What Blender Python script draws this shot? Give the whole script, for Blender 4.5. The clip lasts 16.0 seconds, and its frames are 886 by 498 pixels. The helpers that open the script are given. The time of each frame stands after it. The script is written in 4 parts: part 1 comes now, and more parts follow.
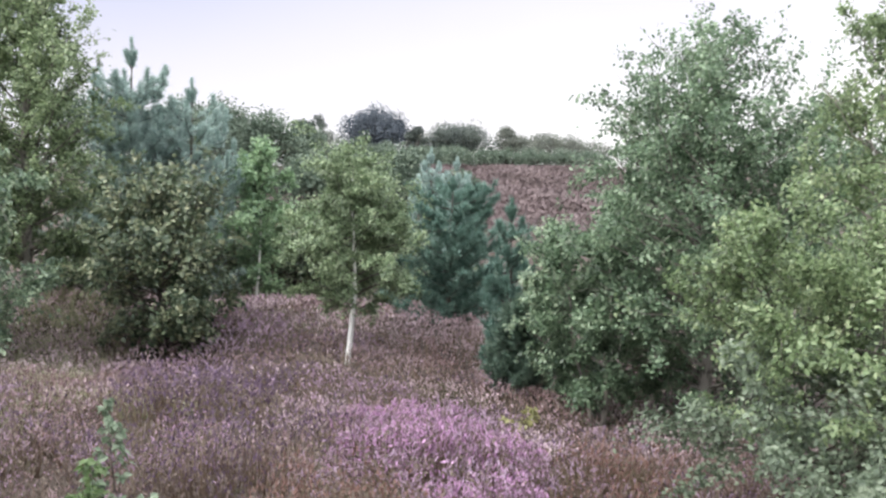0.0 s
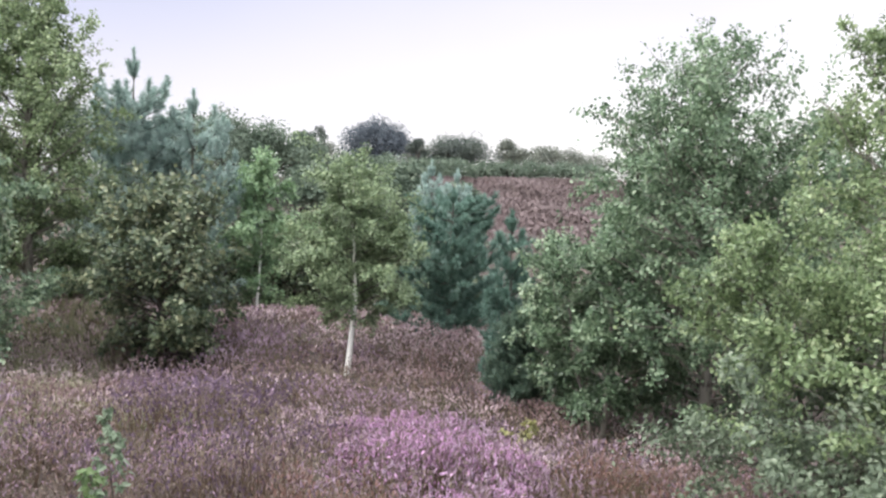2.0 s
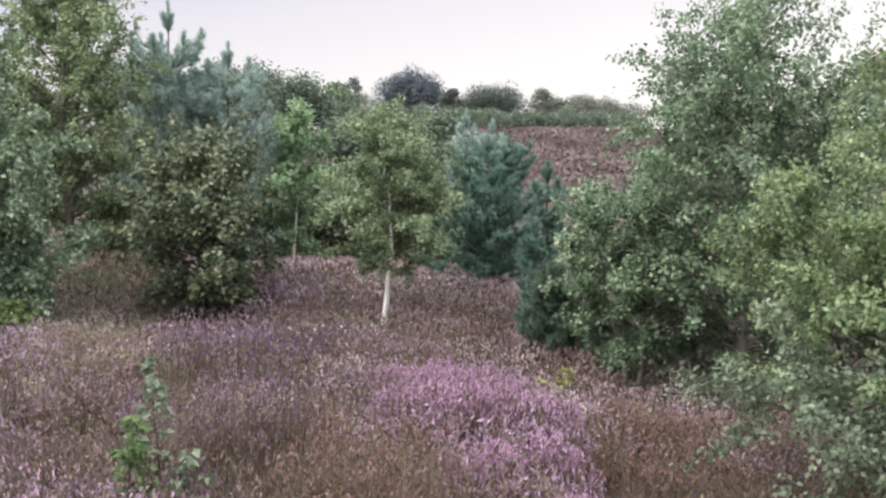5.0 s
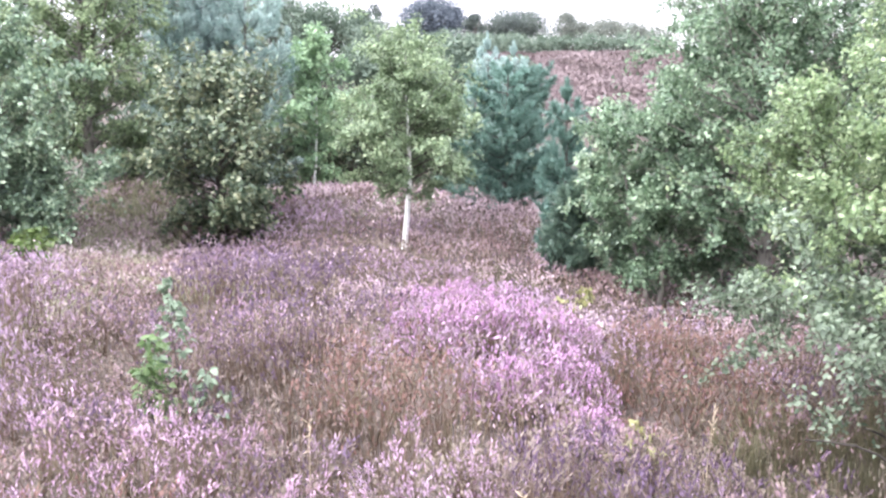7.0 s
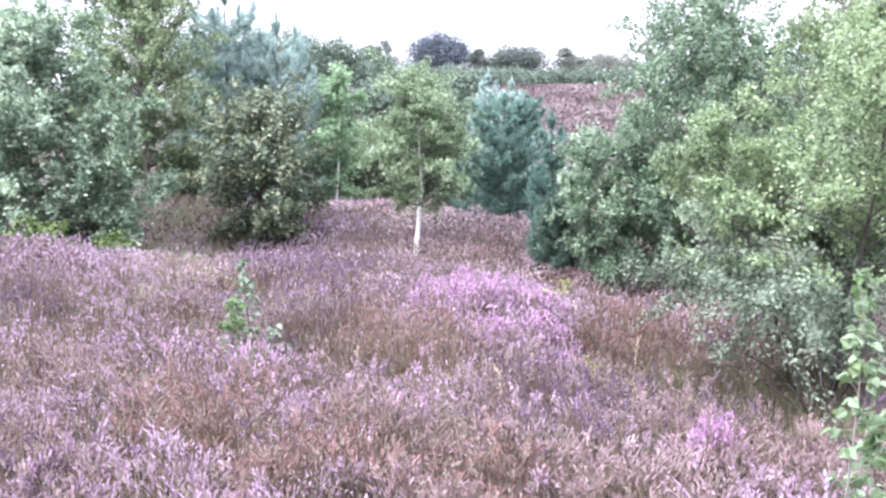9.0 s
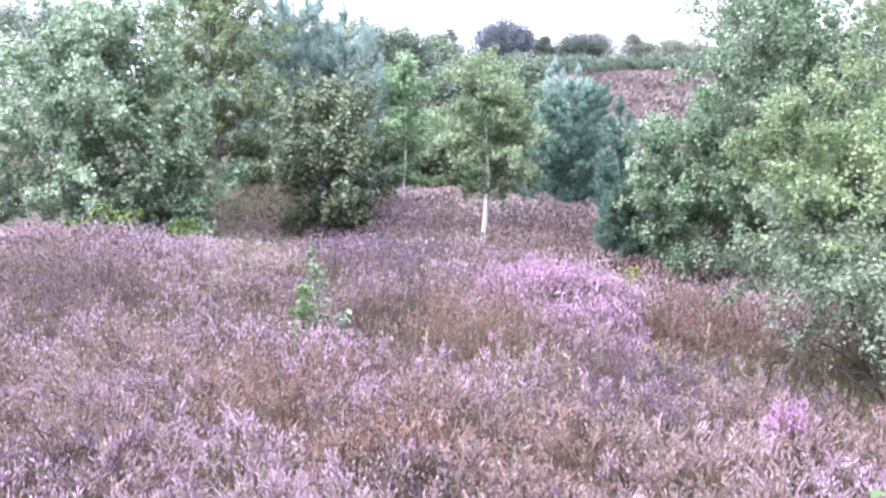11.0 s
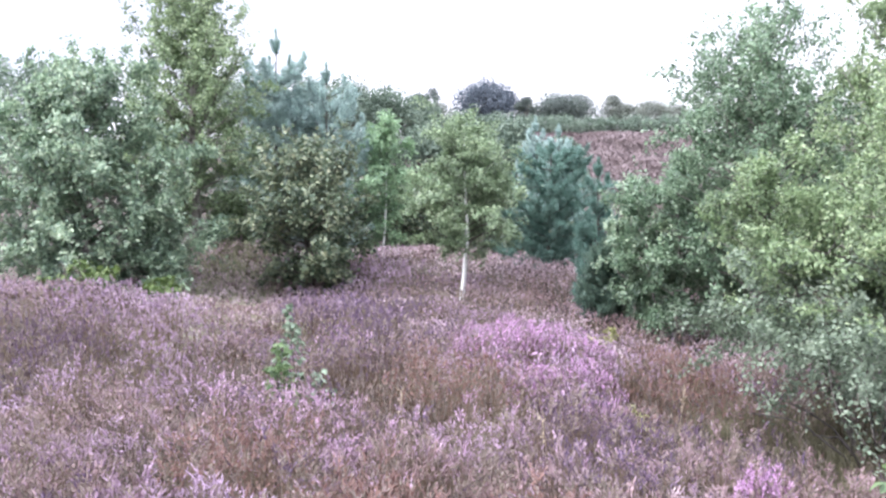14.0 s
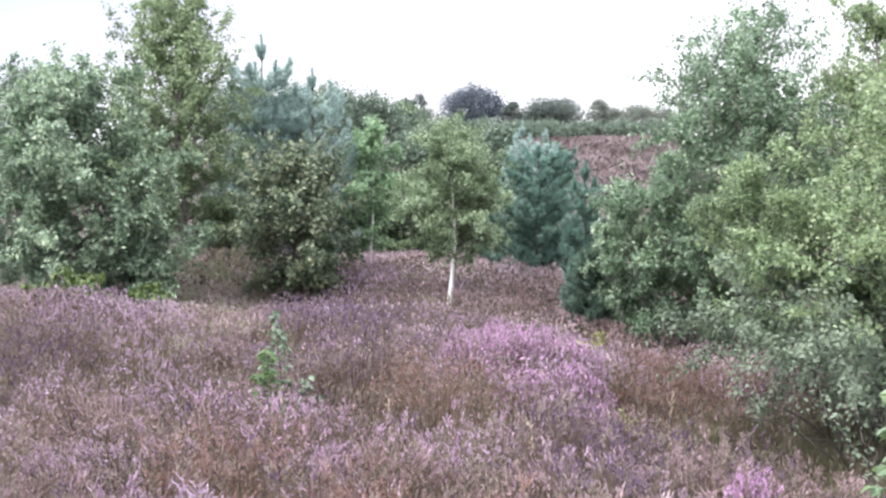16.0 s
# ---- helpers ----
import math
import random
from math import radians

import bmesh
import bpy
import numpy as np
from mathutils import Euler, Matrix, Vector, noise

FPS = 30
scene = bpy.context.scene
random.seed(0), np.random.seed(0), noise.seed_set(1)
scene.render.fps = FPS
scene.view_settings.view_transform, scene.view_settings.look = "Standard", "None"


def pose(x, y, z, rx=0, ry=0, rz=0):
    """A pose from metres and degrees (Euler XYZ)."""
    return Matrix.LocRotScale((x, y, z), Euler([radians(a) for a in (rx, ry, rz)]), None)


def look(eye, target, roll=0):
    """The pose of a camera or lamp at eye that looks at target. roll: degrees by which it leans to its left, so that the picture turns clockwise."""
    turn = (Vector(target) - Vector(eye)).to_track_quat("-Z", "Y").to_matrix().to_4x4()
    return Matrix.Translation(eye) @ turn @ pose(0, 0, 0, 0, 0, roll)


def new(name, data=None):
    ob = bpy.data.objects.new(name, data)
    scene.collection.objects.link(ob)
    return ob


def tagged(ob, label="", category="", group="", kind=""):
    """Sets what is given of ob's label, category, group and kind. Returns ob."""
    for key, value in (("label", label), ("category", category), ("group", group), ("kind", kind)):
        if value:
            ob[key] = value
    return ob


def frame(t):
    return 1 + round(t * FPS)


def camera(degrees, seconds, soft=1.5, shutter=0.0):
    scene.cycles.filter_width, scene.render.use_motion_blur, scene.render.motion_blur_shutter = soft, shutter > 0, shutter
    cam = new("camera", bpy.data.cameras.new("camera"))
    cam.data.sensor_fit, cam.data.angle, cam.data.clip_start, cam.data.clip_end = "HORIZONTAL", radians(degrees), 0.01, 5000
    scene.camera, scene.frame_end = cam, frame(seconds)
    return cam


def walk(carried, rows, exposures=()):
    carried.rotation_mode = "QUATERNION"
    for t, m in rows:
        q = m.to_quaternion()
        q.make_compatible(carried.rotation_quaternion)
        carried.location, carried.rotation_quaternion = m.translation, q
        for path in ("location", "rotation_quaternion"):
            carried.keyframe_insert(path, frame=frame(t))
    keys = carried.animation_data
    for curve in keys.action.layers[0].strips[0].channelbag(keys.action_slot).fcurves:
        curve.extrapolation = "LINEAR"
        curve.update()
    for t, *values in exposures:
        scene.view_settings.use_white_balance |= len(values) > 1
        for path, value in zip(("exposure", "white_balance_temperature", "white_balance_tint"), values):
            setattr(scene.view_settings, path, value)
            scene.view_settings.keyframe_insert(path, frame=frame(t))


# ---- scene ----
# ---------------------------------------------------------------- camera
cam = camera(47, 16.0, soft=2.43)
# seconds, x, y, z, pitch, turn to the left, roll
ROWS = [
    (0.0, 0.020, 2.837, 1.752, -3.084, -5.762, 0.727),
    (0.5, 0.033, 2.857, 1.753, -2.945, -4.929, 0.558),
    (1.0, 0.017, 2.874, 1.739, -3.432, -4.303, 0.571),
    (1.5, -0.003, 2.855, 1.757, -2.483, -5.449, 0.509),
    (2.0, 0.018, 2.825, 1.748, -2.409, -5.744, 1.073),
    (2.5, 0.030, 2.808, 1.749, -2.231, -5.983, 1.370),
    (3.0, 0.025, 2.817, 1.744, -1.634, -5.618, 1.184),
    (3.5, 0.008, 2.853, 1.741, -1.301, -5.107, 1.140),
    (4.0, 0.010, 2.832, 1.726, -1.497, -4.987, 1.096),
    (4.5, 0.014, 2.822, 1.724, -2.833, -5.465, 1.101),
    (5.0, 0.013, 2.802, 1.731, -5.172, -3.791, 0.497),
    (5.2, 0.035, 2.889, 1.724, -6.013, -3.109, 0.465),
    (7.3, 0.161, 2.833, 1.615, -9.115, -1.963, -0.776),
    (7.5, 0.196, 2.843, 1.631, -8.817, -1.659, -1.043),
    (8.0, 0.146, 0.938, 1.574, -7.282, -1.109, -1.212),
    (8.5, -0.044, 0.011, 1.596, -7.486, -2.253, -0.503),
    (9.0, 0.001, 0.010, 1.612, -7.397, -1.970, -0.448),
    (9.5, -0.034, 0.004, 1.573, -8.014, -0.101, -0.729),
    (11.8, -0.013, -0.031, 1.595, -7.870, 2.253, -0.619),
    (12.0, 0.013, -0.005, 1.594, -7.640, 2.424, -0.476),
    (12.5, 0.043, -0.015, 1.588, -6.926, 2.012, -0.650),
    (13.0, 0.011, -0.021, 1.607, -6.178, 1.667, -0.545),
    (13.5, 0.024, -0.035, 1.617, -4.710, 0.871, -0.615),
    (14.0, 0.025, -0.017, 1.618, -4.757, 0.684, -0.368),
    (14.5, 0.008, -0.015, 1.627, -4.657, 0.748, -0.580),
    (15.0, 0.023, -0.009, 1.627, -5.226, 1.076, -0.515),
    (15.5, -0.003, -0.018, 1.623, -5.195, 0.633, -0.429),
    (16.0, 0.033, 0.030, 1.612, -4.467, 0.000, -0.679),
]
EXPOSURES = [(0.0, 0.05, 6450, 10), (3.0, 0.05, 6570, 9.5), (4.0, -0.06, 6620, 9.5), (5.2, -0.1, 6750, 9), (7.3, 1.2, 6050, 17), (8.0, 1.14, 5950, 18), (9.0, 1.06, 5900, 18), (12.5, 1.03, 5850, 17),
             (13.5, 0.86, 5850, 16), (14.0, 0.71, 5950, 15), (15.0, 0.52, 6150, 13), (16.0, 0.48, 6250, 11.5)]
walk(cam, [(t, pose(x, y, z, 90 + p, 0, w) @ pose(0, 0, 0, 0, 0, r)) for t, x, y, z, p, w, r in ROWS], EXPOSURES)

# ---------------------------------------------------------------- light: thin evening cloud
world = bpy.data.worlds.new("sky")
scene.world = world
world.use_nodes = True
wn, wl = world.node_tree.nodes, world.node_tree.links
wn.clear()
w_out = wn.new("ShaderNodeOutputWorld")
w_bg = wn.new("ShaderNodeBackground")
w_sky = wn.new("ShaderNodeTexSky")
w_sky.sky_type = "NISHITA"
w_sky.sun_disc = False
w_sky.sun_elevation = radians(47)
w_sky.sun_rotation = radians(239)
w_mul = wn.new("ShaderNodeMix")
w_mul.data_type, w_mul.blend_type = "RGBA", "MULTIPLY"
w_mul.inputs[0].default_value = 1
w_mul.inputs[7].default_value = (0.1, 0.1, 0.1, 1)
w_tc = wn.new("ShaderNodeTexCoord")
w_sep = wn.new("ShaderNodeSeparateXYZ")
w_ramp = wn.new("ShaderNodeValToRGB")
w_noise = wn.new("ShaderNodeTexNoise")
w_noise.inputs["Scale"].default_value = 2.2
w_noise.inputs["Detail"].default_value = 4
w_add = wn.new("ShaderNodeMath")
w_add.operation = "MULTIPLY_ADD"
w_add.inputs[1].default_value = 0.10
w_side = wn.new("ShaderNodeMath")
w_side.operation = "MULTIPLY_ADD"
w_side.inputs[1].default_value = -0.22
e = w_ramp.color_ramp.elements
e[0].position, e[0].color = 0.05, (1.25, 1.22, 1.24, 1)
e[1].position, e[1].color = 1.0, (3.6, 3.6, 3.7, 1)
m1 = e.new(0.19)
m1.color = (1.0, 0.97, 1.07, 1)
m2 = e.new(0.31)
m2.color = (0.69, 0.72, 0.98, 1)
m3 = e.new(0.55)
m3.color = (2.5, 2.5, 2.6, 1)
w_mix = wn.new("ShaderNodeMix")
w_mix.data_type = "RGBA"
w_mix.inputs[0].default_value = 0.9
wl.new(w_tc.outputs["Generated"], w_sep.inputs[0])
wl.new(w_tc.outputs["Generated"], w_noise.inputs["Vector"])
wl.new(w_noise.outputs["Fac"], w_add.inputs[0])
wl.new(w_sep.outputs["X"], w_side.inputs[0])
wl.new(w_sep.outputs["Z"], w_side.inputs[2])
wl.new(w_side.outputs[0], w_add.inputs[2])
wl.new(w_add.outputs[0], w_ramp.inputs[0])
wl.new(w_sky.outputs[0], w_mul.inputs[6])
wl.new(w_mul.outputs[2], w_mix.inputs[6])
wl.new(w_ramp.outputs[0], w_mix.inputs[7])
wl.new(w_mix.outputs[2], w_bg.inputs["Color"])
w_bg.inputs["Strength"].default_value = 1.0
wl.new(w_bg.outputs[0], w_out.inputs[0])

sun_data = bpy.data.lights.new("sun", "SUN")
sun_data.energy, sun_data.angle, sun_data.color = 2.6, radians(25), (1.0, 0.96, 0.9)
sun = new("sun", sun_data)
sun.matrix_world = look((-36, -12, 46), (0, 10, 0))

# ---------------------------------------------------------------- materials
def material(name):
    m = bpy.data.materials.new(name)
    m.use_nodes = True
    n, l = m.node_tree.nodes, m.node_tree.links
    return m, n, l, n["Principled BSDF"]


def ramp_node(n, stops):
    r = n.new("ShaderNodeValToRGB")
    els = r.color_ramp.elements
    while len(els) < len(stops):
        els.new(0.5)
    for el, (p, c) in zip(els, stops):
        el.position, el.color = p, (*c, 1)
    return r


def leaf_material(name, dark, mid, light, rough=0.45, glow=0.3, patch=1.2, odd=None, single=False):
    """Leaves: one shade each by island, drifting slowly over the crown, thin enough to pass some light."""
    m, n, l, b = material(name)
    geo = n.new("ShaderNodeNewGeometry")
    tc = n.new("ShaderNodeTexCoord")
    noi = n.new("ShaderNodeTexNoise")
    noi.inputs["Scale"].default_value = patch
    noi.inputs["Detail"].default_value = 3
    l.new(tc.outputs["Object"], noi.inputs["Vector"])
    fine = n.new("ShaderNodeTexNoise")
    fine.inputs["Scale"].default_value = patch * 5
    fine.inputs["Detail"].default_value = 2
    l.new(tc.outputs["Object"], fine.inputs["Vector"])
    info = n.new("ShaderNodeObjectInfo")
    last = -0.56
    for out, gain in ((info.outputs["Random"] if single else geo.outputs["Random Per Island"], 0.66), (noi.outputs["Fac"], 0.9), (fine.outputs["Fac"], 0.5)):
        mixv = n.new("ShaderNodeMath")
        mixv.operation = "MULTIPLY_ADD"
        mixv.inputs[1].default_value = gain
        l.new(out, mixv.inputs[0])
        if isinstance(last, float):
            mixv.inputs[2].default_value = last
        else:
            l.new(last, mixv.inputs[2])
        last = mixv.outputs[0]
    stops = [(0.05, dark), (0.5, mid), (0.93, light)]
    if odd:
        stops.append((1.0, odd))
    r = ramp_node(n, stops)
    l.new(mixv.outputs[0], r.inputs[0])
    l.new(r.outputs[0], b.inputs["Base Color"])
    b.inputs["Roughness"].default_value = rough
    b.inputs["Specular IOR Level"].default_value = 0.5
    tr = n.new("ShaderNodeBsdfTranslucent")
    l.new(r.outputs[0], tr.inputs["Color"])
    mx = n.new("ShaderNodeMixShader")
    mx.inputs[0].default_value = glow + 0.08
    l.new(b.outputs[0], mx.inputs[1])
    l.new(tr.outputs[0], mx.inputs[2])
    l.new(mx.outputs[0], n["Material Output"].inputs[0])
    return m


def bark_material(name, base, mark, scale, stretch, cut):
    m, n, l, b = material(name)
    tc = n.new("ShaderNodeTexCoord")
    mp = n.new("ShaderNodeMapping")
    mp.inputs["Scale"].default_value = (1, 1, stretch)
    noi = n.new("ShaderNodeTexNoise")
    noi.inputs["Scale"].default_value = scale
    noi.inputs["Detail"].default_value = 5
    l.new(tc.outputs["Object"], mp.inputs[0])
    l.new(mp.outputs[0], noi.inputs["Vector"])
    r = ramp_node(n, [(cut - 0.06, mark), (cut + 0.05, base), (0.9, tuple(c * 0.85 for c in base))])
    l.new(noi.outputs["Fac"], r.inputs[0])
    l.new(r.outputs[0], b.inputs["Base Color"])
    bump = n.new("ShaderNodeBump")
    bump.inputs["Strength"].default_value = 0.5
    bump.inputs["Distance"].default_value = 0.01
    l.new(noi.outputs["Fac"], bump.inputs["Height"])
    l.new(bump.outputs[0], b.inputs["Normal"])
    b.inputs["Roughness"].default_value = 0.75
    return m


def heather_material(name, stops, patch, spread=0.5, rough=0.85):
    """Sprays of heather: shade by island over broad drifts of colour."""
    m, n, l, b = material(name)
    geo = n.new("ShaderNodeNewGeometry")
    tc = n.new("ShaderNodeTexCoord")
    noi = n.new("ShaderNodeTexNoise")
    noi.inputs["Scale"].default_value = patch
    noi.inputs["Detail"].default_value = 4
    noi.inputs["Roughness"].default_value = 0.6
    l.new(tc.outputs["Object"], noi.inputs["Vector"])
    a = n.new("ShaderNodeMath")
    a.operation = "MULTIPLY_ADD"
    a.inputs[1].default_value = 2.2
    a.inputs[2].default_value = -0.6 - spread / 2
    l.new(noi.outputs["Fac"], a.inputs[0])
    c = n.new("ShaderNodeMath")
    c.operation = "MULTIPLY_ADD"
    c.inputs[1].default_value = spread
    l.new(geo.outputs["Random Per Island"], c.inputs[0])
    l.new(a.outputs[0], c.inputs[2])
    r = ramp_node(n, stops)
    l.new(c.outputs[0], r.inputs[0])
    l.new(r.outputs[0], b.inputs["Base Color"])
    b.inputs["Roughness"].default_value = rough
    b.inputs["Specular IOR Level"].default_value = 0.2
    return m


M_GROUND, n_, l_, b_ = material("peaty soil and moss")
tc_ = n_.new("ShaderNodeTexCoord")
na_ = n_.new("ShaderNodeTexNoise")
na_.inputs["Scale"].default_value = 2.6
na_.inputs["Detail"].default_value = 8
l_.new(tc_.outputs["Object"], na_.inputs["Vector"])
ra_ = ramp_node(n_, [(0.3, (0.034, 0.026, 0.02)), (0.45, (0.072, 0.055, 0.043)), (0.56, (0.088, 0.066, 0.06)), (0.7, (0.07, 0.062, 0.036))])
l_.new(na_.outputs["Fac"], ra_.inputs[0])
l_.new(ra_.outputs[0], b_.inputs["Base Color"])
b_.inputs["Roughness"].default_value = 0.95
nb_ = n_.new("ShaderNodeTexNoise")
nb_.inputs["Scale"].default_value = 40
nb_.inputs["Detail"].default_value = 4
l_.new(tc_.outputs["Object"], nb_.inputs["Vector"])
bu_ = n_.new("ShaderNodeBump")
bu_.inputs["Strength"].default_value = 0.8
bu_.inputs["Distance"].default_value = 0.03
l_.new(nb_.outputs["Fac"], bu_.inputs["Height"])
l_.new(bu_.outputs[0], b_.inputs["Normal"])

M_BIRCH_BARK = bark_material("birch bark", (0.9, 0.89, 0.86), (0.06, 0.05, 0.045), 9, 2.2, 0.27)
M_BROWN_BARK = bark_material("brown bark", (0.095, 0.082, 0.07), (0.04, 0.034, 0.03), 14, 0.35, 0.45)
M_GREY_BARK = bark_material("grey bark", (0.26, 0.24, 0.21), (0.09, 0.08, 0.07), 14, 0.4, 0.45)
M_BIRCH = leaf_material("birch leaves", (0.054, 0.089, 0.053), (0.162, 0.247, 0.148), (0.400, 0.510, 0.341), 0.34, 0.3)
M_BIRCH_WARM = leaf_material("yellowing birch leaves", (0.070, 0.102, 0.053), (0.235, 0.325, 0.162), (0.456, 0.530, 0.313), 0.36, 0.34, 1.0, (0.551, 0.582, 0.313))
M_BIRCH_OLIVE = leaf_material("olive birch leaves", (0.058, 0.086, 0.046), (0.214, 0.291, 0.151), (0.488, 0.579, 0.340), 0.36, 0.3)
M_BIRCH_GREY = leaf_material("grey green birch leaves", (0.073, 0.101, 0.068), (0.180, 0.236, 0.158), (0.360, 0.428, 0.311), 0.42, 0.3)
M_BIRCH_DUSK = leaf_material("dull birch leaves", (0.079, 0.115, 0.065), (0.215, 0.296, 0.164), (0.442, 0.528, 0.328), 0.4, 0.3)
M_BUSH = leaf_material("willow leaves", (0.083, 0.127, 0.091), (0.232, 0.327, 0.214), (0.559, 0.657, 0.454), 0.34, 0.28)
M_OAK = leaf_material("oak leaves", (0.035, 0.060, 0.037), (0.128, 0.173, 0.101), (0.393, 0.404, 0.249), 0.4, 0.2, 1.4)
M_BRIGHT = leaf_material("fresh birch leaves", (0.141, 0.234, 0.138), (0.251, 0.375, 0.210), (0.405, 0.550, 0.325), 0.4, 0.3)
# blue grey haze of the distance is put into this leaf colour
M_HAZY_OAK = leaf_material("far oak leaves blued for haze", (0.065, 0.081, 0.101), (0.101, 0.124, 0.150), (0.150, 0.172, 0.195), 0.7, 0.1, 0.7)
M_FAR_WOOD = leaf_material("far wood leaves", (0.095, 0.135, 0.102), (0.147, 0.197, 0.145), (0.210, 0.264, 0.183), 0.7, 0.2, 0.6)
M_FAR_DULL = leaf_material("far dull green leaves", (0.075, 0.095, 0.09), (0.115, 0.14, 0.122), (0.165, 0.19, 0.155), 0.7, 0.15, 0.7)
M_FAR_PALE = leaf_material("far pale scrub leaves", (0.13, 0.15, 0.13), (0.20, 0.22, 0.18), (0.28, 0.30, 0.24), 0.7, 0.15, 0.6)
M_NEEDLE = leaf_material("blue pine needles", (0.264, 0.372, 0.338), (0.399, 0.514, 0.475), (0.552, 0.659, 0.612), 0.45, 0.25, 1.5)
M_NEEDLE_DARK = leaf_material("dark pine needles", (0.076, 0.125, 0.094), (0.140, 0.211, 0.157), (0.262, 0.346, 0.264), 0.45, 0.25, 1.5)
M_NEEDLE_TEAL = leaf_material("blue green pine needles", (0.090, 0.162, 0.134), (0.156, 0.264, 0.216), (0.288, 0.420, 0.348), 0.5, 0.25, 1.5)
M_SAPLING = leaf_material("sapling leaves", (0.091, 0.154, 0.065), (0.156, 0.236, 0.096), (0.283, 0.351, 0.182), 0.4, 0.35, single=True)
M_SAPLING_PALE = leaf_material("faded sapling leaves", (0.120, 0.173, 0.112), (0.188, 0.255, 0.165), (0.338, 0.405, 0.300), 0.4, 0.3, single=True)
M_SAPLING_FRESH = leaf_material("pale birch sapling leaves", (0.17, 0.25, 0.14), (0.27, 0.37, 0.22), (0.44, 0.53, 0.36), 0.4, 0.35, single=True)
M_YELLOW = leaf_material("yellow green leaves", (0.065, 0.109, 0.033), (0.120, 0.176, 0.053), (0.211, 0.270, 0.099), 0.45, 0.35, single=True)
M_STRAWLEAF = leaf_material("faded yellow leaves", (0.22, 0.23, 0.10), (0.34, 0.34, 0.15), (0.46, 0.45, 0.22), 0.45, 0.35, single=True)
M_GRASS = leaf_material("dull moor grass", (0.085, 0.08, 0.045), (0.15, 0.138, 0.08), (0.26, 0.235, 0.15), 0.6, 0.2, 0.8)
M_GRASS_PALE = leaf_material("bleached moor grass", (0.249, 0.244, 0.161), (0.354, 0.348, 0.230), (0.498, 0.497, 0.335), 0.6, 0.3, 0.8)
M_STRAW = bark_material("dry straw", (0.38, 0.31, 0.22), (0.2, 0.15, 0.1), 30, 0.3, 0.4)
M_STEM = heather_material("heather stems", [(0.2, (0.098, 0.072, 0.052)), (0.5, (0.182, 0.127, 0.098)), (0.8, (0.176, 0.150, 0.094))], 0.9, 0.6)
# foliage brown, also laid as shade in dips, gaps and cushion rims
M_LEAFY = heather_material("heather foliage", [(0.1, (0.097, 0.086, 0.066)), (0.4, (0.168, 0.136, 0.114)), (0.65, (0.229, 0.175, 0.163)), (0.95, (0.250, 0.214, 0.168))], 1.1, 0.55)
M_BLOOM = heather_material("heather in bloom", [(0.1, (0.232, 0.160, 0.198)), (0.35, (0.299, 0.207, 0.270)), (0.6, (0.356, 0.254, 0.342)), (0.95, (0.429, 0.328, 0.424))], 0.8, 0.36)
M_TAN = heather_material("heather gone brown", [(0.1, (0.195, 0.130, 0.129)), (0.4, (0.270, 0.186, 0.193)), (0.7, (0.326, 0.238, 0.251)), (0.95, (0.378, 0.294, 0.317))], 0.8, 0.36)
M_DUSKY = heather_material("dusky heather", [(0.1, (0.089, 0.058, 0.085)), (0.5, (0.122, 0.083, 0.129)), (0.9, (0.164, 0.118, 0.180))], 0.8, 0.36)
M_PALE = heather_material("pale pink heather", [(0.1, (0.303, 0.194, 0.259)), (0.5, (0.397, 0.262, 0.355)), (0.9, (0.481, 0.345, 0.458))], 1.2, 0.36)
M_FADED = heather_material("faded heather", [(0.1, (0.353, 0.264, 0.279)), (0.4, (0.465, 0.354, 0.381)), (0.7, (0.554, 0.440, 0.469)), (0.95, (0.648, 0.528, 0.561))], 0.8, 0.36)
M_PINK = heather_material("heather in full pink bloom", [(0.1, (0.314, 0.175, 0.286)), (0.5, (0.465, 0.258, 0.443)), (0.9, (0.615, 0.395, 0.595))], 2.0, 0.7)
M_RUST = heather_material("rusty brown heather", [(0.1, (0.146, 0.084, 0.069)), (0.5, (0.201, 0.119, 0.101)), (0.9, (0.263, 0.169, 0.152))], 1.2, 0.4)
M_HEATH_FAR = heather_material("far heath", [(0.2, (0.131, 0.103, 0.100)), (0.5, (0.177, 0.137, 0.137)), (0.8, (0.229, 0.185, 0.185))], 0.35, 0.2)

# ---------------------------------------------------------------- mesh helpers
def mesh_object(name, verts, faces, mats, parent=None, index=None, label="", smooth=False):
    """One mesh object from arrays of vertices and of equal faces (triangles or quads)."""
    me = bpy.data.meshes.new(name)
    verts = np.asarray(verts, np.float32)
    faces = np.asarray(faces, np.int32)
    k = faces.shape[1]
    me.vertices.add(len(verts))
    me.vertices.foreach_set("co", verts.ravel())
    me.loops.add(faces.size)
    me.loops.foreach_set("vertex_index", faces.ravel())
    me.polygons.add(len(faces))
    me.polygons.foreach_set("loop_start", np.arange(len(faces), dtype=np.int32) * k)
    for m in mats:
        me.materials.append(m)
    if index is not None:
        me.polygons.foreach_set("material_index", np.asarray(index, np.int32))
    me.polygons.foreach_set("use_smooth", np.full(len(faces), smooth))
    me.update(calc_edges=True)
    ob = new(name, me)
    if parent is not None:
        ob.parent = parent
    if label:
        tagged(ob, label)
    return ob


def part(name, bm, mat, parent, label=""):
    """A bmesh as one mesh object under a thing."""
    me = bpy.data.meshes.new(name)
    bm.to_mesh(me)
    bm.free()
    me.materials.append(mat)
    ob = new(name, me)
    ob.parent = parent
    return tagged(ob, label) if label else ob


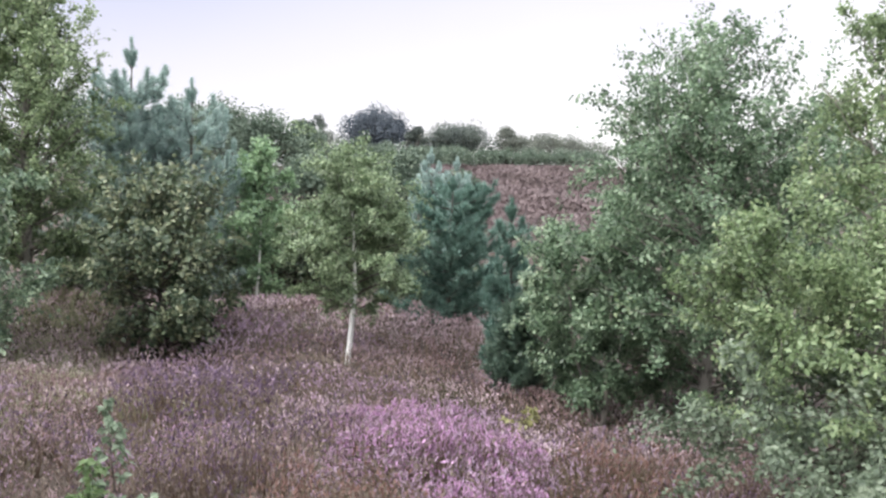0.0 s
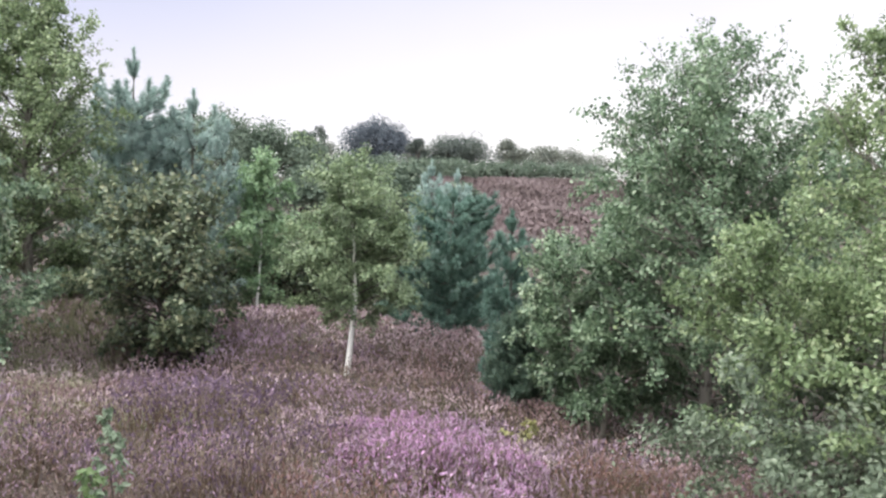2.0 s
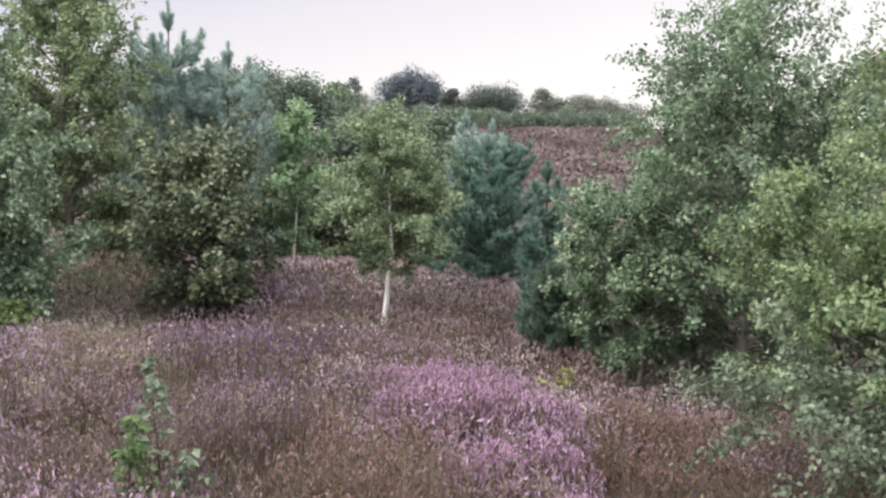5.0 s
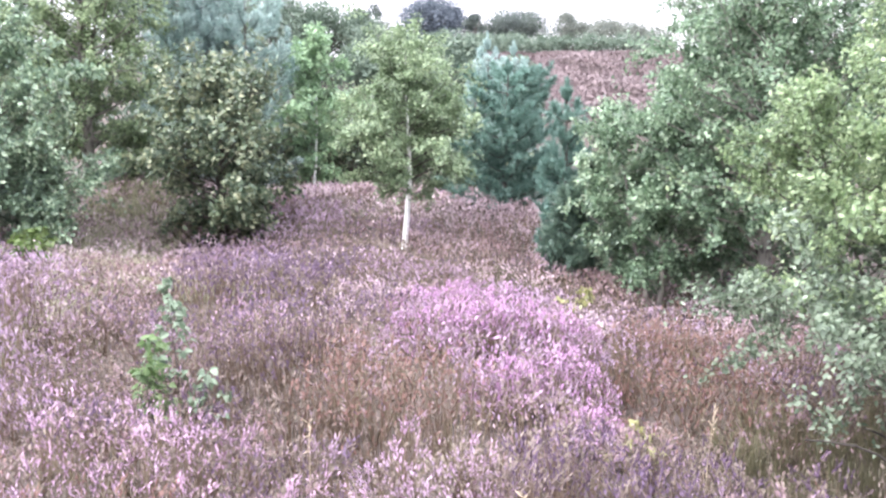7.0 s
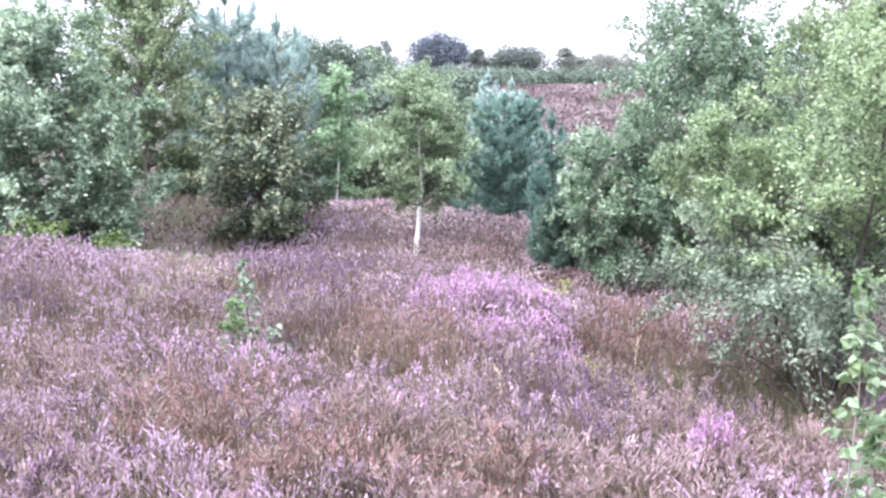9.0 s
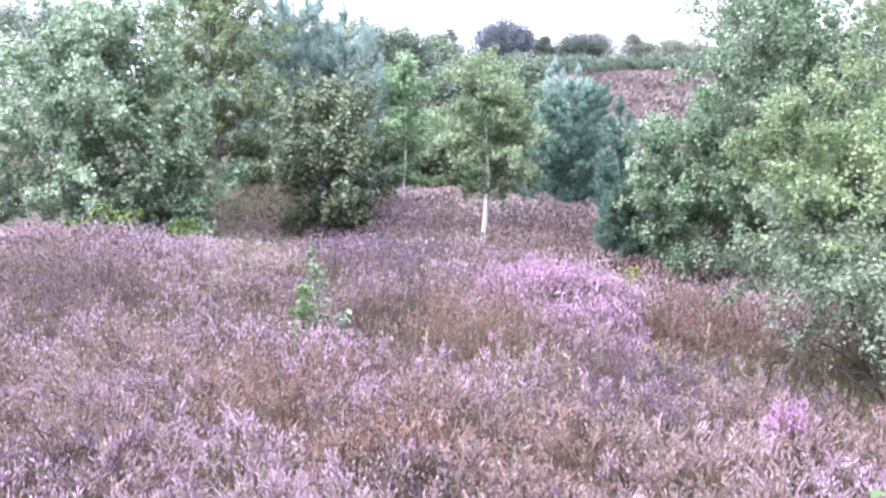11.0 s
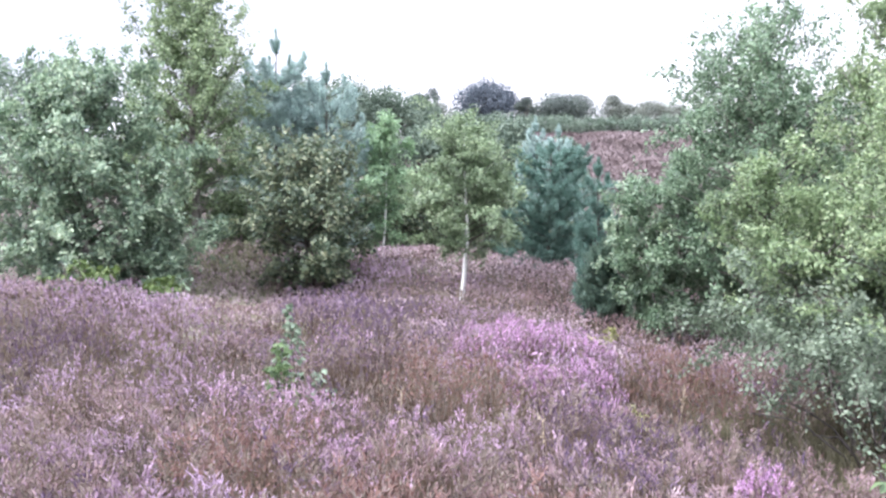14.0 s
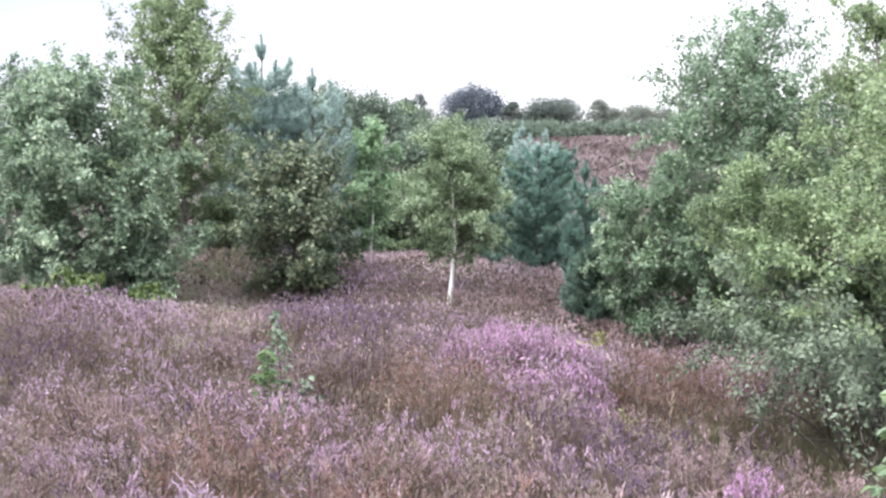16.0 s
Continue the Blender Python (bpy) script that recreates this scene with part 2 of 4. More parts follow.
def tubes(lines, sides):
    """Tapered tubes along (points, radii), joined."""
    vs, fs, at = [], [], 0
    ang = np.arange(sides) * 2 * np.pi / sides
    for pts, rad in lines:
        pts = np.asarray(pts, float)
        d = np.gradient(pts, axis=0)
        d /= np.linalg.norm(d, axis=1, keepdims=True) + 1e-9
        ref = np.where(np.abs(d[:, 2:3]) > 0.9, [[1.0, 0, 0]], [[0, 0, 1.0]])
        u = np.cross(d, ref)
        u /= np.linalg.norm(u, axis=1, keepdims=True) + 1e-9
        w = np.cross(d, u)
        r = np.asarray(rad)[:, None, None]
        ring = pts[:, None] + r * (np.cos(ang)[None, :, None] * u[:, None] + np.sin(ang)[None, :, None] * w[:, None])
        n = len(pts)
        vs.append(ring.reshape(-1, 3))
        i, j = np.meshgrid(np.arange(n - 1), np.arange(sides), indexing="ij")
        a = at + i * sides + j
        b = at + i * sides + (j + 1) % sides
        fs.append(np.stack([a, b, b + sides, a + sides], -1).reshape(-1, 4))
        at += n * sides
    return np.concatenate(vs), np.concatenate(fs)


def leaves(rng, pos, size, hang, face, aspect=0.64):
    """Folded pointed leaves, four corners each, at the places given; their blades follow the face of the spray they sit in."""
    n = len(pos)
    up = face + rng.normal(0, 0.75, (n, 3))
    up /= np.linalg.norm(up, axis=1, keepdims=True) + 1e-9
    ax = rng.normal(size=(n, 3))
    ax[:, 2] -= hang
    ax -= up * (ax * up).sum(1, keepdims=True)
    ax /= np.linalg.norm(ax, axis=1, keepdims=True) + 1e-9
    sd = np.cross(up, ax)
    s = size * rng.uniform(0.65, 1.25, (n, 1))
    w = s * aspect * 0.5
    v = np.stack([pos, pos + ax * s * 0.42 + sd * w + up * w * 0.25, pos + ax * s, pos + ax * s * 0.42 - sd * w + up * w * 0.25], 1)
    k = np.arange(n)[:, None] * 4
    f = np.concatenate([k + [[0, 1, 2]], k + [[0, 2, 3]]], 0)
    return v.reshape(-1, 3), f


PROFILE = [(-40, 0.1), (0, 0.08), (2.9, 0.0), (3.4, -0.3), (4.0, -0.66), (4.6, -0.78), (5.5, -0.85), (7.5, -0.95), (9.5, -1.05), (11.5, -1.1), (13.5, -1.1), (15.5, -1.0), (17.75, -0.84),
           (20, -0.64), (22, -0.6), (26, -0.95), (30, -0.65), (33, 0.2), (36, 1.05), (46, 2.75), (50, 2.95), (54, 3.0), (80, 3.4), (200, 4.0), (3000, 14)]
PY, PZ = [p[0] for p in PROFILE], [p[1] for p in PROFILE]


def bell(x, y, cx, cy, rx, ry):
    return np.exp(-((x - cx) / rx) ** 2 - ((y - cy) / ry) ** 2)


def ground_z(x, y):
    x, y = np.asarray(x, float), np.asarray(y, float)
    z = np.interp(y, PY, PZ)
    z = z + 0.75 * bell(x, y, -6.5, 14.2, 3.4, 2.4) + 0.34 * bell(x, y, -0.6, 20.2, 2.3, 1.9) + 0.6 * bell(x, y, -4.7, 20.8, 1.7, 2.4)
    z = z + 0.4 * bell(x, y, 0.85, 12.1, 0.85, 1.25) - 0.3 * bell(x, y, 3.1, 8.6, 1.3, 1.9) - 0.28 * bell(x, y, 3.5, 14.6, 1.6, 2.4) - 0.2 * bell(x, y, -3.0, 17.6, 1.5, 2.0)
    z = z + 0.04 * np.sin(x * 1.7 + y * 0.6) * np.cos(y * 1.3 - x * 0.5)
    return z


# ---------------------------------------------------------------- trees
def crown_radius(t, t0, peak, power):
    t = np.clip(t, 0, 1)
    return np.where(t < peak, np.clip((t - t0) / (peak - t0) + 0.12, 0, 1) ** 0.55, np.clip((1 - t) / (1 - peak), 0, 1) ** power)


def pieces(lines, sides, mat, parent, first):
    """The first tubes are limbs of their own; the thin rest is one joined part."""
    for ln in lines[:first]:
        V, F = tubes([ln], sides + 1)
        mesh_object("limb", V, F, [mat], parent)
    if lines[first:]:
        V, F = tubes(lines[first:], sides)
        tagged(mesh_object("branchwork", V, F, [mat], parent), kind="stuff")


def fitted(P, height, radius, centre):
    """Scale that brings a crown to its height and reach."""
    top = np.quantile(P[:, 2], 0.997)
    r = np.quantile(np.hypot(P[:, 0] - centre[0], P[:, 1] - centre[1]), 0.96)
    return radius / r, height / top


def broadleaf(name, x, y, top, radius, seed, leaf_mat, bark, n_leaf, leaf, t0=0.15, peak=0.4, power=0.75, limbs=34, rise=0.75,
              stems=1, lean=(0, 0), hang=0.5, trunk=0.018, flat=1.0, droop=0.0, ragged=0.35, sink=0.05, own=10, clump=2.2, airy=0.5, bare=(), low=None, label="", category="tree", group=""):
    rng = np.random.default_rng(seed)
    root = new(name)
    z0 = float(ground_z(x, y)) - sink
    height = top - z0
    root.location = (x, y, z0)
    trunk_lines, limb_lines, twig_lines, twig_pts, twig_w = [], [], [], [], []
    lob = rng.uniform(-1, 1, 6)
    for k in range(stems):
        a0 = k * 6.283 / stems + rng.uniform(0, 0.8)
        off = 0.3 * radius * rng.uniform(0.6, 1) * (stems > 1)
        h = height * (1 if k == 0 else rng.uniform(0.72, 0.97))
        s = np.linspace(0, 1, 9)
        tp = np.stack([np.cos(a0) * off * s ** 0.8 * 2 + lean[0] * s, np.sin(a0) * off * s ** 0.8 * 2 + lean[1] * s, h * s], 1)
        tp[1:, :2] += np.cumsum(rng.normal(0, 0.011 * height ** 0.5, (8, 2)), 0)
        if stems > 1:
            tp[:, :2] += np.array([np.cos(a0), np.sin(a0)]) * 0.05
        r0 = trunk * h / (1 + 0.25 * (stems - 1))
        trunk_lines.append((tp, r0 * (1 - s) ** 0.8 + 0.004))
        nl = max(8, limbs // stems)
        for i in range(nl):
            t = t0 + (0.985 - t0) * ((i + rng.uniform(0, 1)) / nl) ** 0.9
            az = i * 2.39996 + rng.normal(0, 0.4) + k
            o = np.array([np.interp(t, s, tp[:, c]) for c in range(3)])
            bump = 1 + ragged * (0.5 * np.sin(az * 2 + lob[0] * 6 + t * 5 * lob[1]) + 0.5 * rng.normal())
            ln = float(crown_radius(t, t0, peak, power)) * radius * max(0.35, bump) * (1 if stems == 1 else 0.8) + 0.06 * radius
            el = rise * (0.4 + 0.75 * t) + rng.normal(0, 0.15)
            d = np.array([np.cos(az) * np.cos(el), np.sin(az) * np.cos(el) * flat, np.sin(el)])
            q = np.linspace(0, 1, 5)[:, None]
            bp = o + d * ln / max(0.45, np.cos(el)) * q * 0.95
            bp[:, 2] -= (droop * ln) * q[:, 0] ** 2
            bp[1:] += rng.normal(0, 0.03 * ln, (4, 3))
            rr = max(0.004, r0 * 0.36 * (1 - t) + 0.004)
            limb_lines.append((bp, np.linspace(rr, 0.003, 5)))
            for j in range(6):
                sj = 0.2 + 0.8 * (j + rng.uniform(0, 1)) / 6
                p0 = np.array([np.interp(sj, q[:, 0], bp[:, c]) for c in range(3)])
                dv = d * 0.6 + rng.normal(0, 0.75, 3)
                dv /= np.linalg.norm(dv)
                tl = ln * rng.uniform(0.2, 0.42) + 0.06
                e1 = p0 + dv * tl * 0.6
                e2 = p0 + dv * tl + np.array([0, 0, -hang * 0.2 * tl])
                twig_lines.append((np.array([p0, e1, e2]), np.array([0.5 * rr * (1 - sj) + 0.003, 0.0025, 0.0015])))
                twig_pts.append((p0, e1, e2))
                twig_w.append((tl + 0.05) * rng.uniform(0.1, 1.0) ** clump * (1 - airy * min(1, p0[2] / height) ** 3))
    tw = np.array(twig_pts)
    wgt = np.array(twig_w)
    idx = rng.choice(len(tw), n_leaf, p=wgt / wgt.sum())
    u = rng.uniform(0, 1.05, (n_leaf, 1))
    P = np.where(u < 0.6, tw[idx, 0] + (tw[idx, 1] - tw[idx, 0]) * u / 0.6, tw[idx, 1] + (tw[idx, 2] - tw[idx, 1]) * (u - 0.6) / 0.4)
    P = P + rng.normal(0, 0.02 + leaf * 0.5, (n_leaf, 3))
    kr, kz = fitted(P, height, radius, (lean[0] * 0.5, lean[1] * 0.5))
    k3 = np.array([kr, kr, kz])
    P = P * k3
    P[:, 2] = np.maximum(P[:, 2], 0.06 + rng.uniform(0, 0.1, n_leaf))
    scaled = lambda lines: [(p * k3, r) for p, r in lines]
    for ln in scaled(trunk_lines):
        V, F = tubes([ln], 8)
        mesh_object("trunk", V, F, [bark], root, smooth=True)
    thin = M_BROWN_BARK if bark is M_BIRCH_BARK else bark
    for ends in bare:
        p0, p1 = np.array(ends[:3]), np.array(ends[3:])
        q = np.linspace(0, 1, 7)[:, None]
        line = p0 + (p1 - p0) * q + rng.normal(0, 0.018, (7, 3)) * np.sin(np.pi * q) + np.array([0, 0, 0.12]) * np.sin(np.pi * q)
        V, F = tubes([(line, np.linspace(0.014, 0.006, 7))], 6)
        mesh_object("stem", V, F, [thin], root, smooth=True)
    pieces(scaled(limb_lines) + (scaled(twig_lines) if own else []), 3, thin, root, own)
    axis = np.array([np.interp(tw[:, 0, 2], trunk_lines[0][0][:, 2], trunk_lines[0][0][:, c]) for c in range(2)]).T
    face = np.concatenate([tw[:, 1, :2] - axis, np.zeros((len(tw), 1))], 1)
    face /= np.linalg.norm(face, axis=1, keepdims=True) + 0.05
    face = face * 0.75 + rng.normal(0, 0.45, face.shape) + [0, 0, 0.65]
    face = face[idx]
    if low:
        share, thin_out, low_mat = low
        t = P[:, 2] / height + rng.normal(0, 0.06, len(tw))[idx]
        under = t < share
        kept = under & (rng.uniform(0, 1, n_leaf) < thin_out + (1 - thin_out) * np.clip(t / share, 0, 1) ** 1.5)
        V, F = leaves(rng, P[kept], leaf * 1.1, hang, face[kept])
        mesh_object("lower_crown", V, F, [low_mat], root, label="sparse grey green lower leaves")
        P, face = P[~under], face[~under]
    V, F = leaves(rng, P, leaf, hang, face)
    mesh_object("crown", V, F, [leaf_mat], root)
    return tagged(root, label, category, group)


def pine(name, x, y, top, radius, seed, mat, label, shoots=10, needle=0.11, per=50, t0=0.04, candles=0.5, power=0.6, lean=0.0, group="", wisp=1.0, wide=0.0098):
    """A young pine: whorls of limbs whose shoots turn up, each one a brush of long needles."""
    rng = np.random.default_rng(seed)
    root = new(name)
    z0 = float(ground_z(x, y)) - 0.05
    height = top - z0 - candles
    root.location = (x, y, z0)
    s = np.linspace(0, 1, 8)
    tp = np.stack([lean * s + np.cumsum(rng.normal(0, 0.012, 8)), np.cumsum(rng.normal(0, 0.012, 8)), height * s], 1)
    lines, thin, ends = [], [], []
    levels = max(8, int(height / 0.28))
    for lv in range(levels):
        t = t0 + (0.9 - t0) * lv / (levels - 1)
        for k in range(rng.integers(6, 9)):
            az = k * 6.283 / 7 + lv * 0.7 + rng.normal(0, 0.25)
            tk = min(0.93, max(t0, t + rng.normal(0, 0.025)))
            o = np.array([np.interp(tk, s, tp[:, c]) for c in range(3)])
            ln = radius * (1 - tk) ** power * rng.uniform(0.7, 1.1) + 0.1
            q = np.linspace(0, 1, 5)
            out = np.array([np.cos(az), np.sin(az), 0])
            bp = o + out * ln * q[:, None]
            bp[:, 2] += ln * (0.15 * q + 0.35 * q ** 2.2)
            lines.append((bp, np.linspace(0.012, 0.005, 5)))
            if t > 0.45 and rng.uniform() < 0.6:
                L = candles * rng.uniform(0.4, 0.75)
                up = np.array([out[0] * 0.12, out[1] * 0.12, 1.0])
                thin.append((np.array([bp[-1], bp[-1] + up * L]), np.array([0.008, 0.004])))
                for h in range(4):
                    ends.append((bp[-1] + up * L * (0.15 + 0.17 * h), up, L * 0.2))
            m = max(2, int(shoots * ln / radius * wisp))
            for j in range(m):
                sj = 0.1 + 0.9 * (j + 1) / m
                p0 = np.array([np.interp(sj, q, bp[:, c]) for c in range(3)])
                dv = out * rng.uniform(0.1, 0.9) + rng.normal(0, 0.4, 3) + np.array([0, 0, 0.8])
                dv /= np.linalg.norm(dv)
                L = rng.uniform(0.1, 0.22)
                thin.append((np.array([p0, p0 + dv * L]), np.array([0.005, 0.003])))
                ends.append((p0, dv, L))
    tip = tp[-1]
    leaders = len(ends)
    for k in range(6):
        az = k * 1.05
        dv = np.array([np.cos(az) * 0.36, np.sin(az) * 0.36, 1]) if k else np.array([0, 0, 1.0])
        dv /= np.linalg.norm(dv)
        L = candles * (1 if k == 0 else 0.8)
        thin.append((np.array([tip, tip + dv * L]), np.array([0.012, 0.005])))
        for h in range(4 if k else 6):
            ends.append((tip + dv * L * (0.12 + 0.14 * h), dv, L * 0.2))
    E = np.array([np.concatenate([a, b, [c]]) for a, b, c in ends])
    n = len(E) * per
    ei = np.repeat(np.arange(len(E)), per)
    u = rng.uniform(0.05, 1, (n, 1))
    P = E[ei, :3] + E[ei, 3:6] * E[ei, 6:7] * u
    dv = E[ei, 3:6] * rng.uniform(0.5, 1.3, (n, 1)) + rng.normal(0, 0.5, (n, 3)) * np.where(ei[:, None] >= leaders, 0.42, 1)
    dv /= np.linalg.norm(dv, axis=1, keepdims=True)
    sd = np.cross(dv, rng.normal(size=(n, 3)))
    sd /= np.linalg.norm(sd, axis=1, keepdims=True) + 1e-9
    ln = needle * rng.uniform(0.7, 1.2, (n, 1)) * np.where(ei[:, None] >= leaders, 1.05, 1)
    kr = radius / np.quantile(np.hypot(P[:, 0] - lean * 0.5, P[:, 1]), 0.95)
    k3 = np.array([kr, kr, (top - z0) / (P + dv * ln)[:, 2].max()])
    V, F = tubes([(tp * k3, 0.014 * height * (1 - s) + 0.012)], 8)
    mesh_object("trunk", V, F, [M_BROWN_BARK], root, smooth=True)
    pieces([(p * k3, r) for p, r in lines + thin], 3, M_BROWN_BARK, root, 8)
    P = P * k3
    V = np.stack([P - sd * wide, P + sd * wide, P + dv * ln], 1).reshape(-1, 3)
    F = np.arange(n * 3).reshape(-1, 3)
    mesh_object("foliage", V, F, [mat], root)
    return tagged(root, label, "pine", group)


# ---------------------------------------------------------------- ground: one sheet to the horizon
gx = np.unique(np.concatenate([np.linspace(-14, 14, 81), np.linspace(-60, 60, 61), [-3000, -1500, -700, -300, -150, -90, 90, 150, 300, 700, 1500, 3000]]))
gy = np.unique(np.concatenate([np.linspace(-4, 30, 101), np.linspace(-40, 90, 66), [-3000, -1500, -700, -300, -150, -80, 120, 200, 350, 700, 1500, 3000]]))
GX, GY = np.meshgrid(gx, gy)
GZ = ground_z(GX, GY)
nx, ny = len(gx), len(gy)
i, j = np.meshgrid(np.arange(ny - 1), np.arange(nx - 1), indexing="ij")
a = i * nx + j
ground = mesh_object("ground", np.stack([GX, GY, GZ], -1).reshape(-1, 3), np.stack([a, a + 1, a + nx + 1, a + nx], -1).reshape(-1, 4), [M_GROUND], smooth=True)
tagged(ground, "dark peaty heathland ground rising to a far slope", "ground", kind="structure")

# ---------------------------------------------------------------- heather
def heather_plants(rng, cx, cy, reach, tall, shoots, spike, thick, beads, kinds, mix=0.12, leafy=0, tuft=5):
    """Rounded heather plants: shoots fan out from each root to a dome, dark and bare below, a knobbly flower spike at the end.
    Returns vertices, triangles and the material of each triangle: 0 stems, 1 and up the plant's kind."""
    n = len(cx)
    own = np.repeat(np.arange(n), shoots)
    m = len(own)
    sprig = np.arange(m) // tuft
    ns = sprig[-1] + 1
    rho, phi = np.sqrt(rng.uniform(0, 1, ns))[sprig], rng.uniform(0, 6.2832, ns)[sprig]
    dome = np.sqrt(np.clip(1 - 0.72 * rho ** 2, 0, 1)) * rng.uniform(0.8 if tuft == 5 else 0.66, 1.1, ns)[sprig] * rng.uniform(0.9, 1.05, m)
    under = (rng.uniform(0, 1, ns) < 0.2)[sprig] & (leafy > 0)
    dome = np.where(under, dome * rng.uniform(0.45, 0.85, ns)[sprig], dome)
    out = np.stack([np.cos(phi), np.sin(phi), np.zeros(m)], 1)
    fan = rng.normal(0, 0.34 * spike, (m, 2))
    ex, ey = cx[own] + reach[own] * rho * out[:, 0] + fan[:, 0], cy[own] + reach[own] * rho * out[:, 1] + fan[:, 1]
    gz = ground_z(ex, ey)
    end = np.stack([ex, ey, gz + np.maximum(0.06, tall[own] * dome)], 1)
    way = out * (0.6 * rho)[:, None] + rng.normal(0, 0.2, (m, 3)) + rng.normal(0, 0.2, (ns, 3))[sprig]
    way[:, :2] += fan / spike * 1.1
    way[:, 2] = 1.0
    way /= np.linalg.norm(way, axis=1, keepdims=True)
    L = spike * rng.uniform(0.6, 1.3, m)
    start = end - way * L[:, None]
    root = np.stack([cx[own] + 0.35 * (ex - fan[:, 0] - cx[own]), cy[own] + 0.35 * (ey - fan[:, 1] - cy[own]), gz - 0.01], 1)
    side = np.cross(way, rng.normal(size=(m, 3)))
    side /= np.linalg.norm(side, axis=1, keepdims=True) + 1e-9
    over = np.cross(way, side)
    th = thick * (rng.uniform(0.7, 1.3, m) * np.where(under, 1.35, 1))[:, None]
    V = [np.stack([root - side * th * 0.5, root + side * th * 0.5, start + side * th * 0.35], 1).reshape(-1, 3)]
    F = [np.arange(m * 3).reshape(-1, 3)]
    M = [np.zeros(m, int)]
    k_own = np.where(rng.uniform(0, 1, m) < mix, rng.permutation(kinds[own]), kinds[own])
    # foliage colour low and outward: flowerless shoots, plus shading put into the sides
    green = rng.uniform(0, 1, m) < 0.25 + 0.4 * rho ** 2
    if leafy:
        k_own = np.where(under | (rng.uniform(0, 1, m) < 0.04 + 0.5 * rho ** 3), leafy, k_own)
    at = m * 3
    a3 = np.arange(3) * 2.0944
    for b in range(beads):
        lo, hi = start + way * (L * b / beads * 0.92)[:, None], start + way * (L * (b + 1) / beads)[:, None]
        if b:
            lo = lo + (side * rng.normal(0, 0.25, (m, 1)) + over * rng.normal(0, 0.25, (m, 1))) * th
        w = th * (1.0 - 0.3 * b / max(1, beads - 1)) if beads > 1 else th
        turn = rng.uniform(0, 6.28, (m, 1))
        ring = np.cos(a3 + turn)[:, :, None] * side[:, None] + np.sin(a3 + turn)[:, :, None] * over[:, None]
        mid = lo * 0.6 + hi * 0.4
        V.append(np.concatenate([lo[:, None], mid[:, None] + ring * w[:, None], hi[:, None]], 1).reshape(-1, 3))
        k = at + np.arange(m)[:, None] * 5
        for a in range(3):
            F += [k + [[0, 1 + (a + 1) % 3, 1 + a]], k + [[4, 1 + a, 1 + (a + 1) % 3]]]
            k_b = k_own if b or not leafy or beads == 1 else np.where(green, leafy, k_own)
            M += [k_b, k_b]
        at += m * 5
    return np.concatenate(V), np.concatenate(F), np.concatenate(M)


FADED = [M_STEM, M_BLOOM, M_TAN, M_DUSKY, M_FADED, M_LEAFY, M_RUST]
HEATHER = [M_STEM, M_BLOOM, M_TAN, M_DUSKY, M_PALE, M_LEAFY, M_RUST]
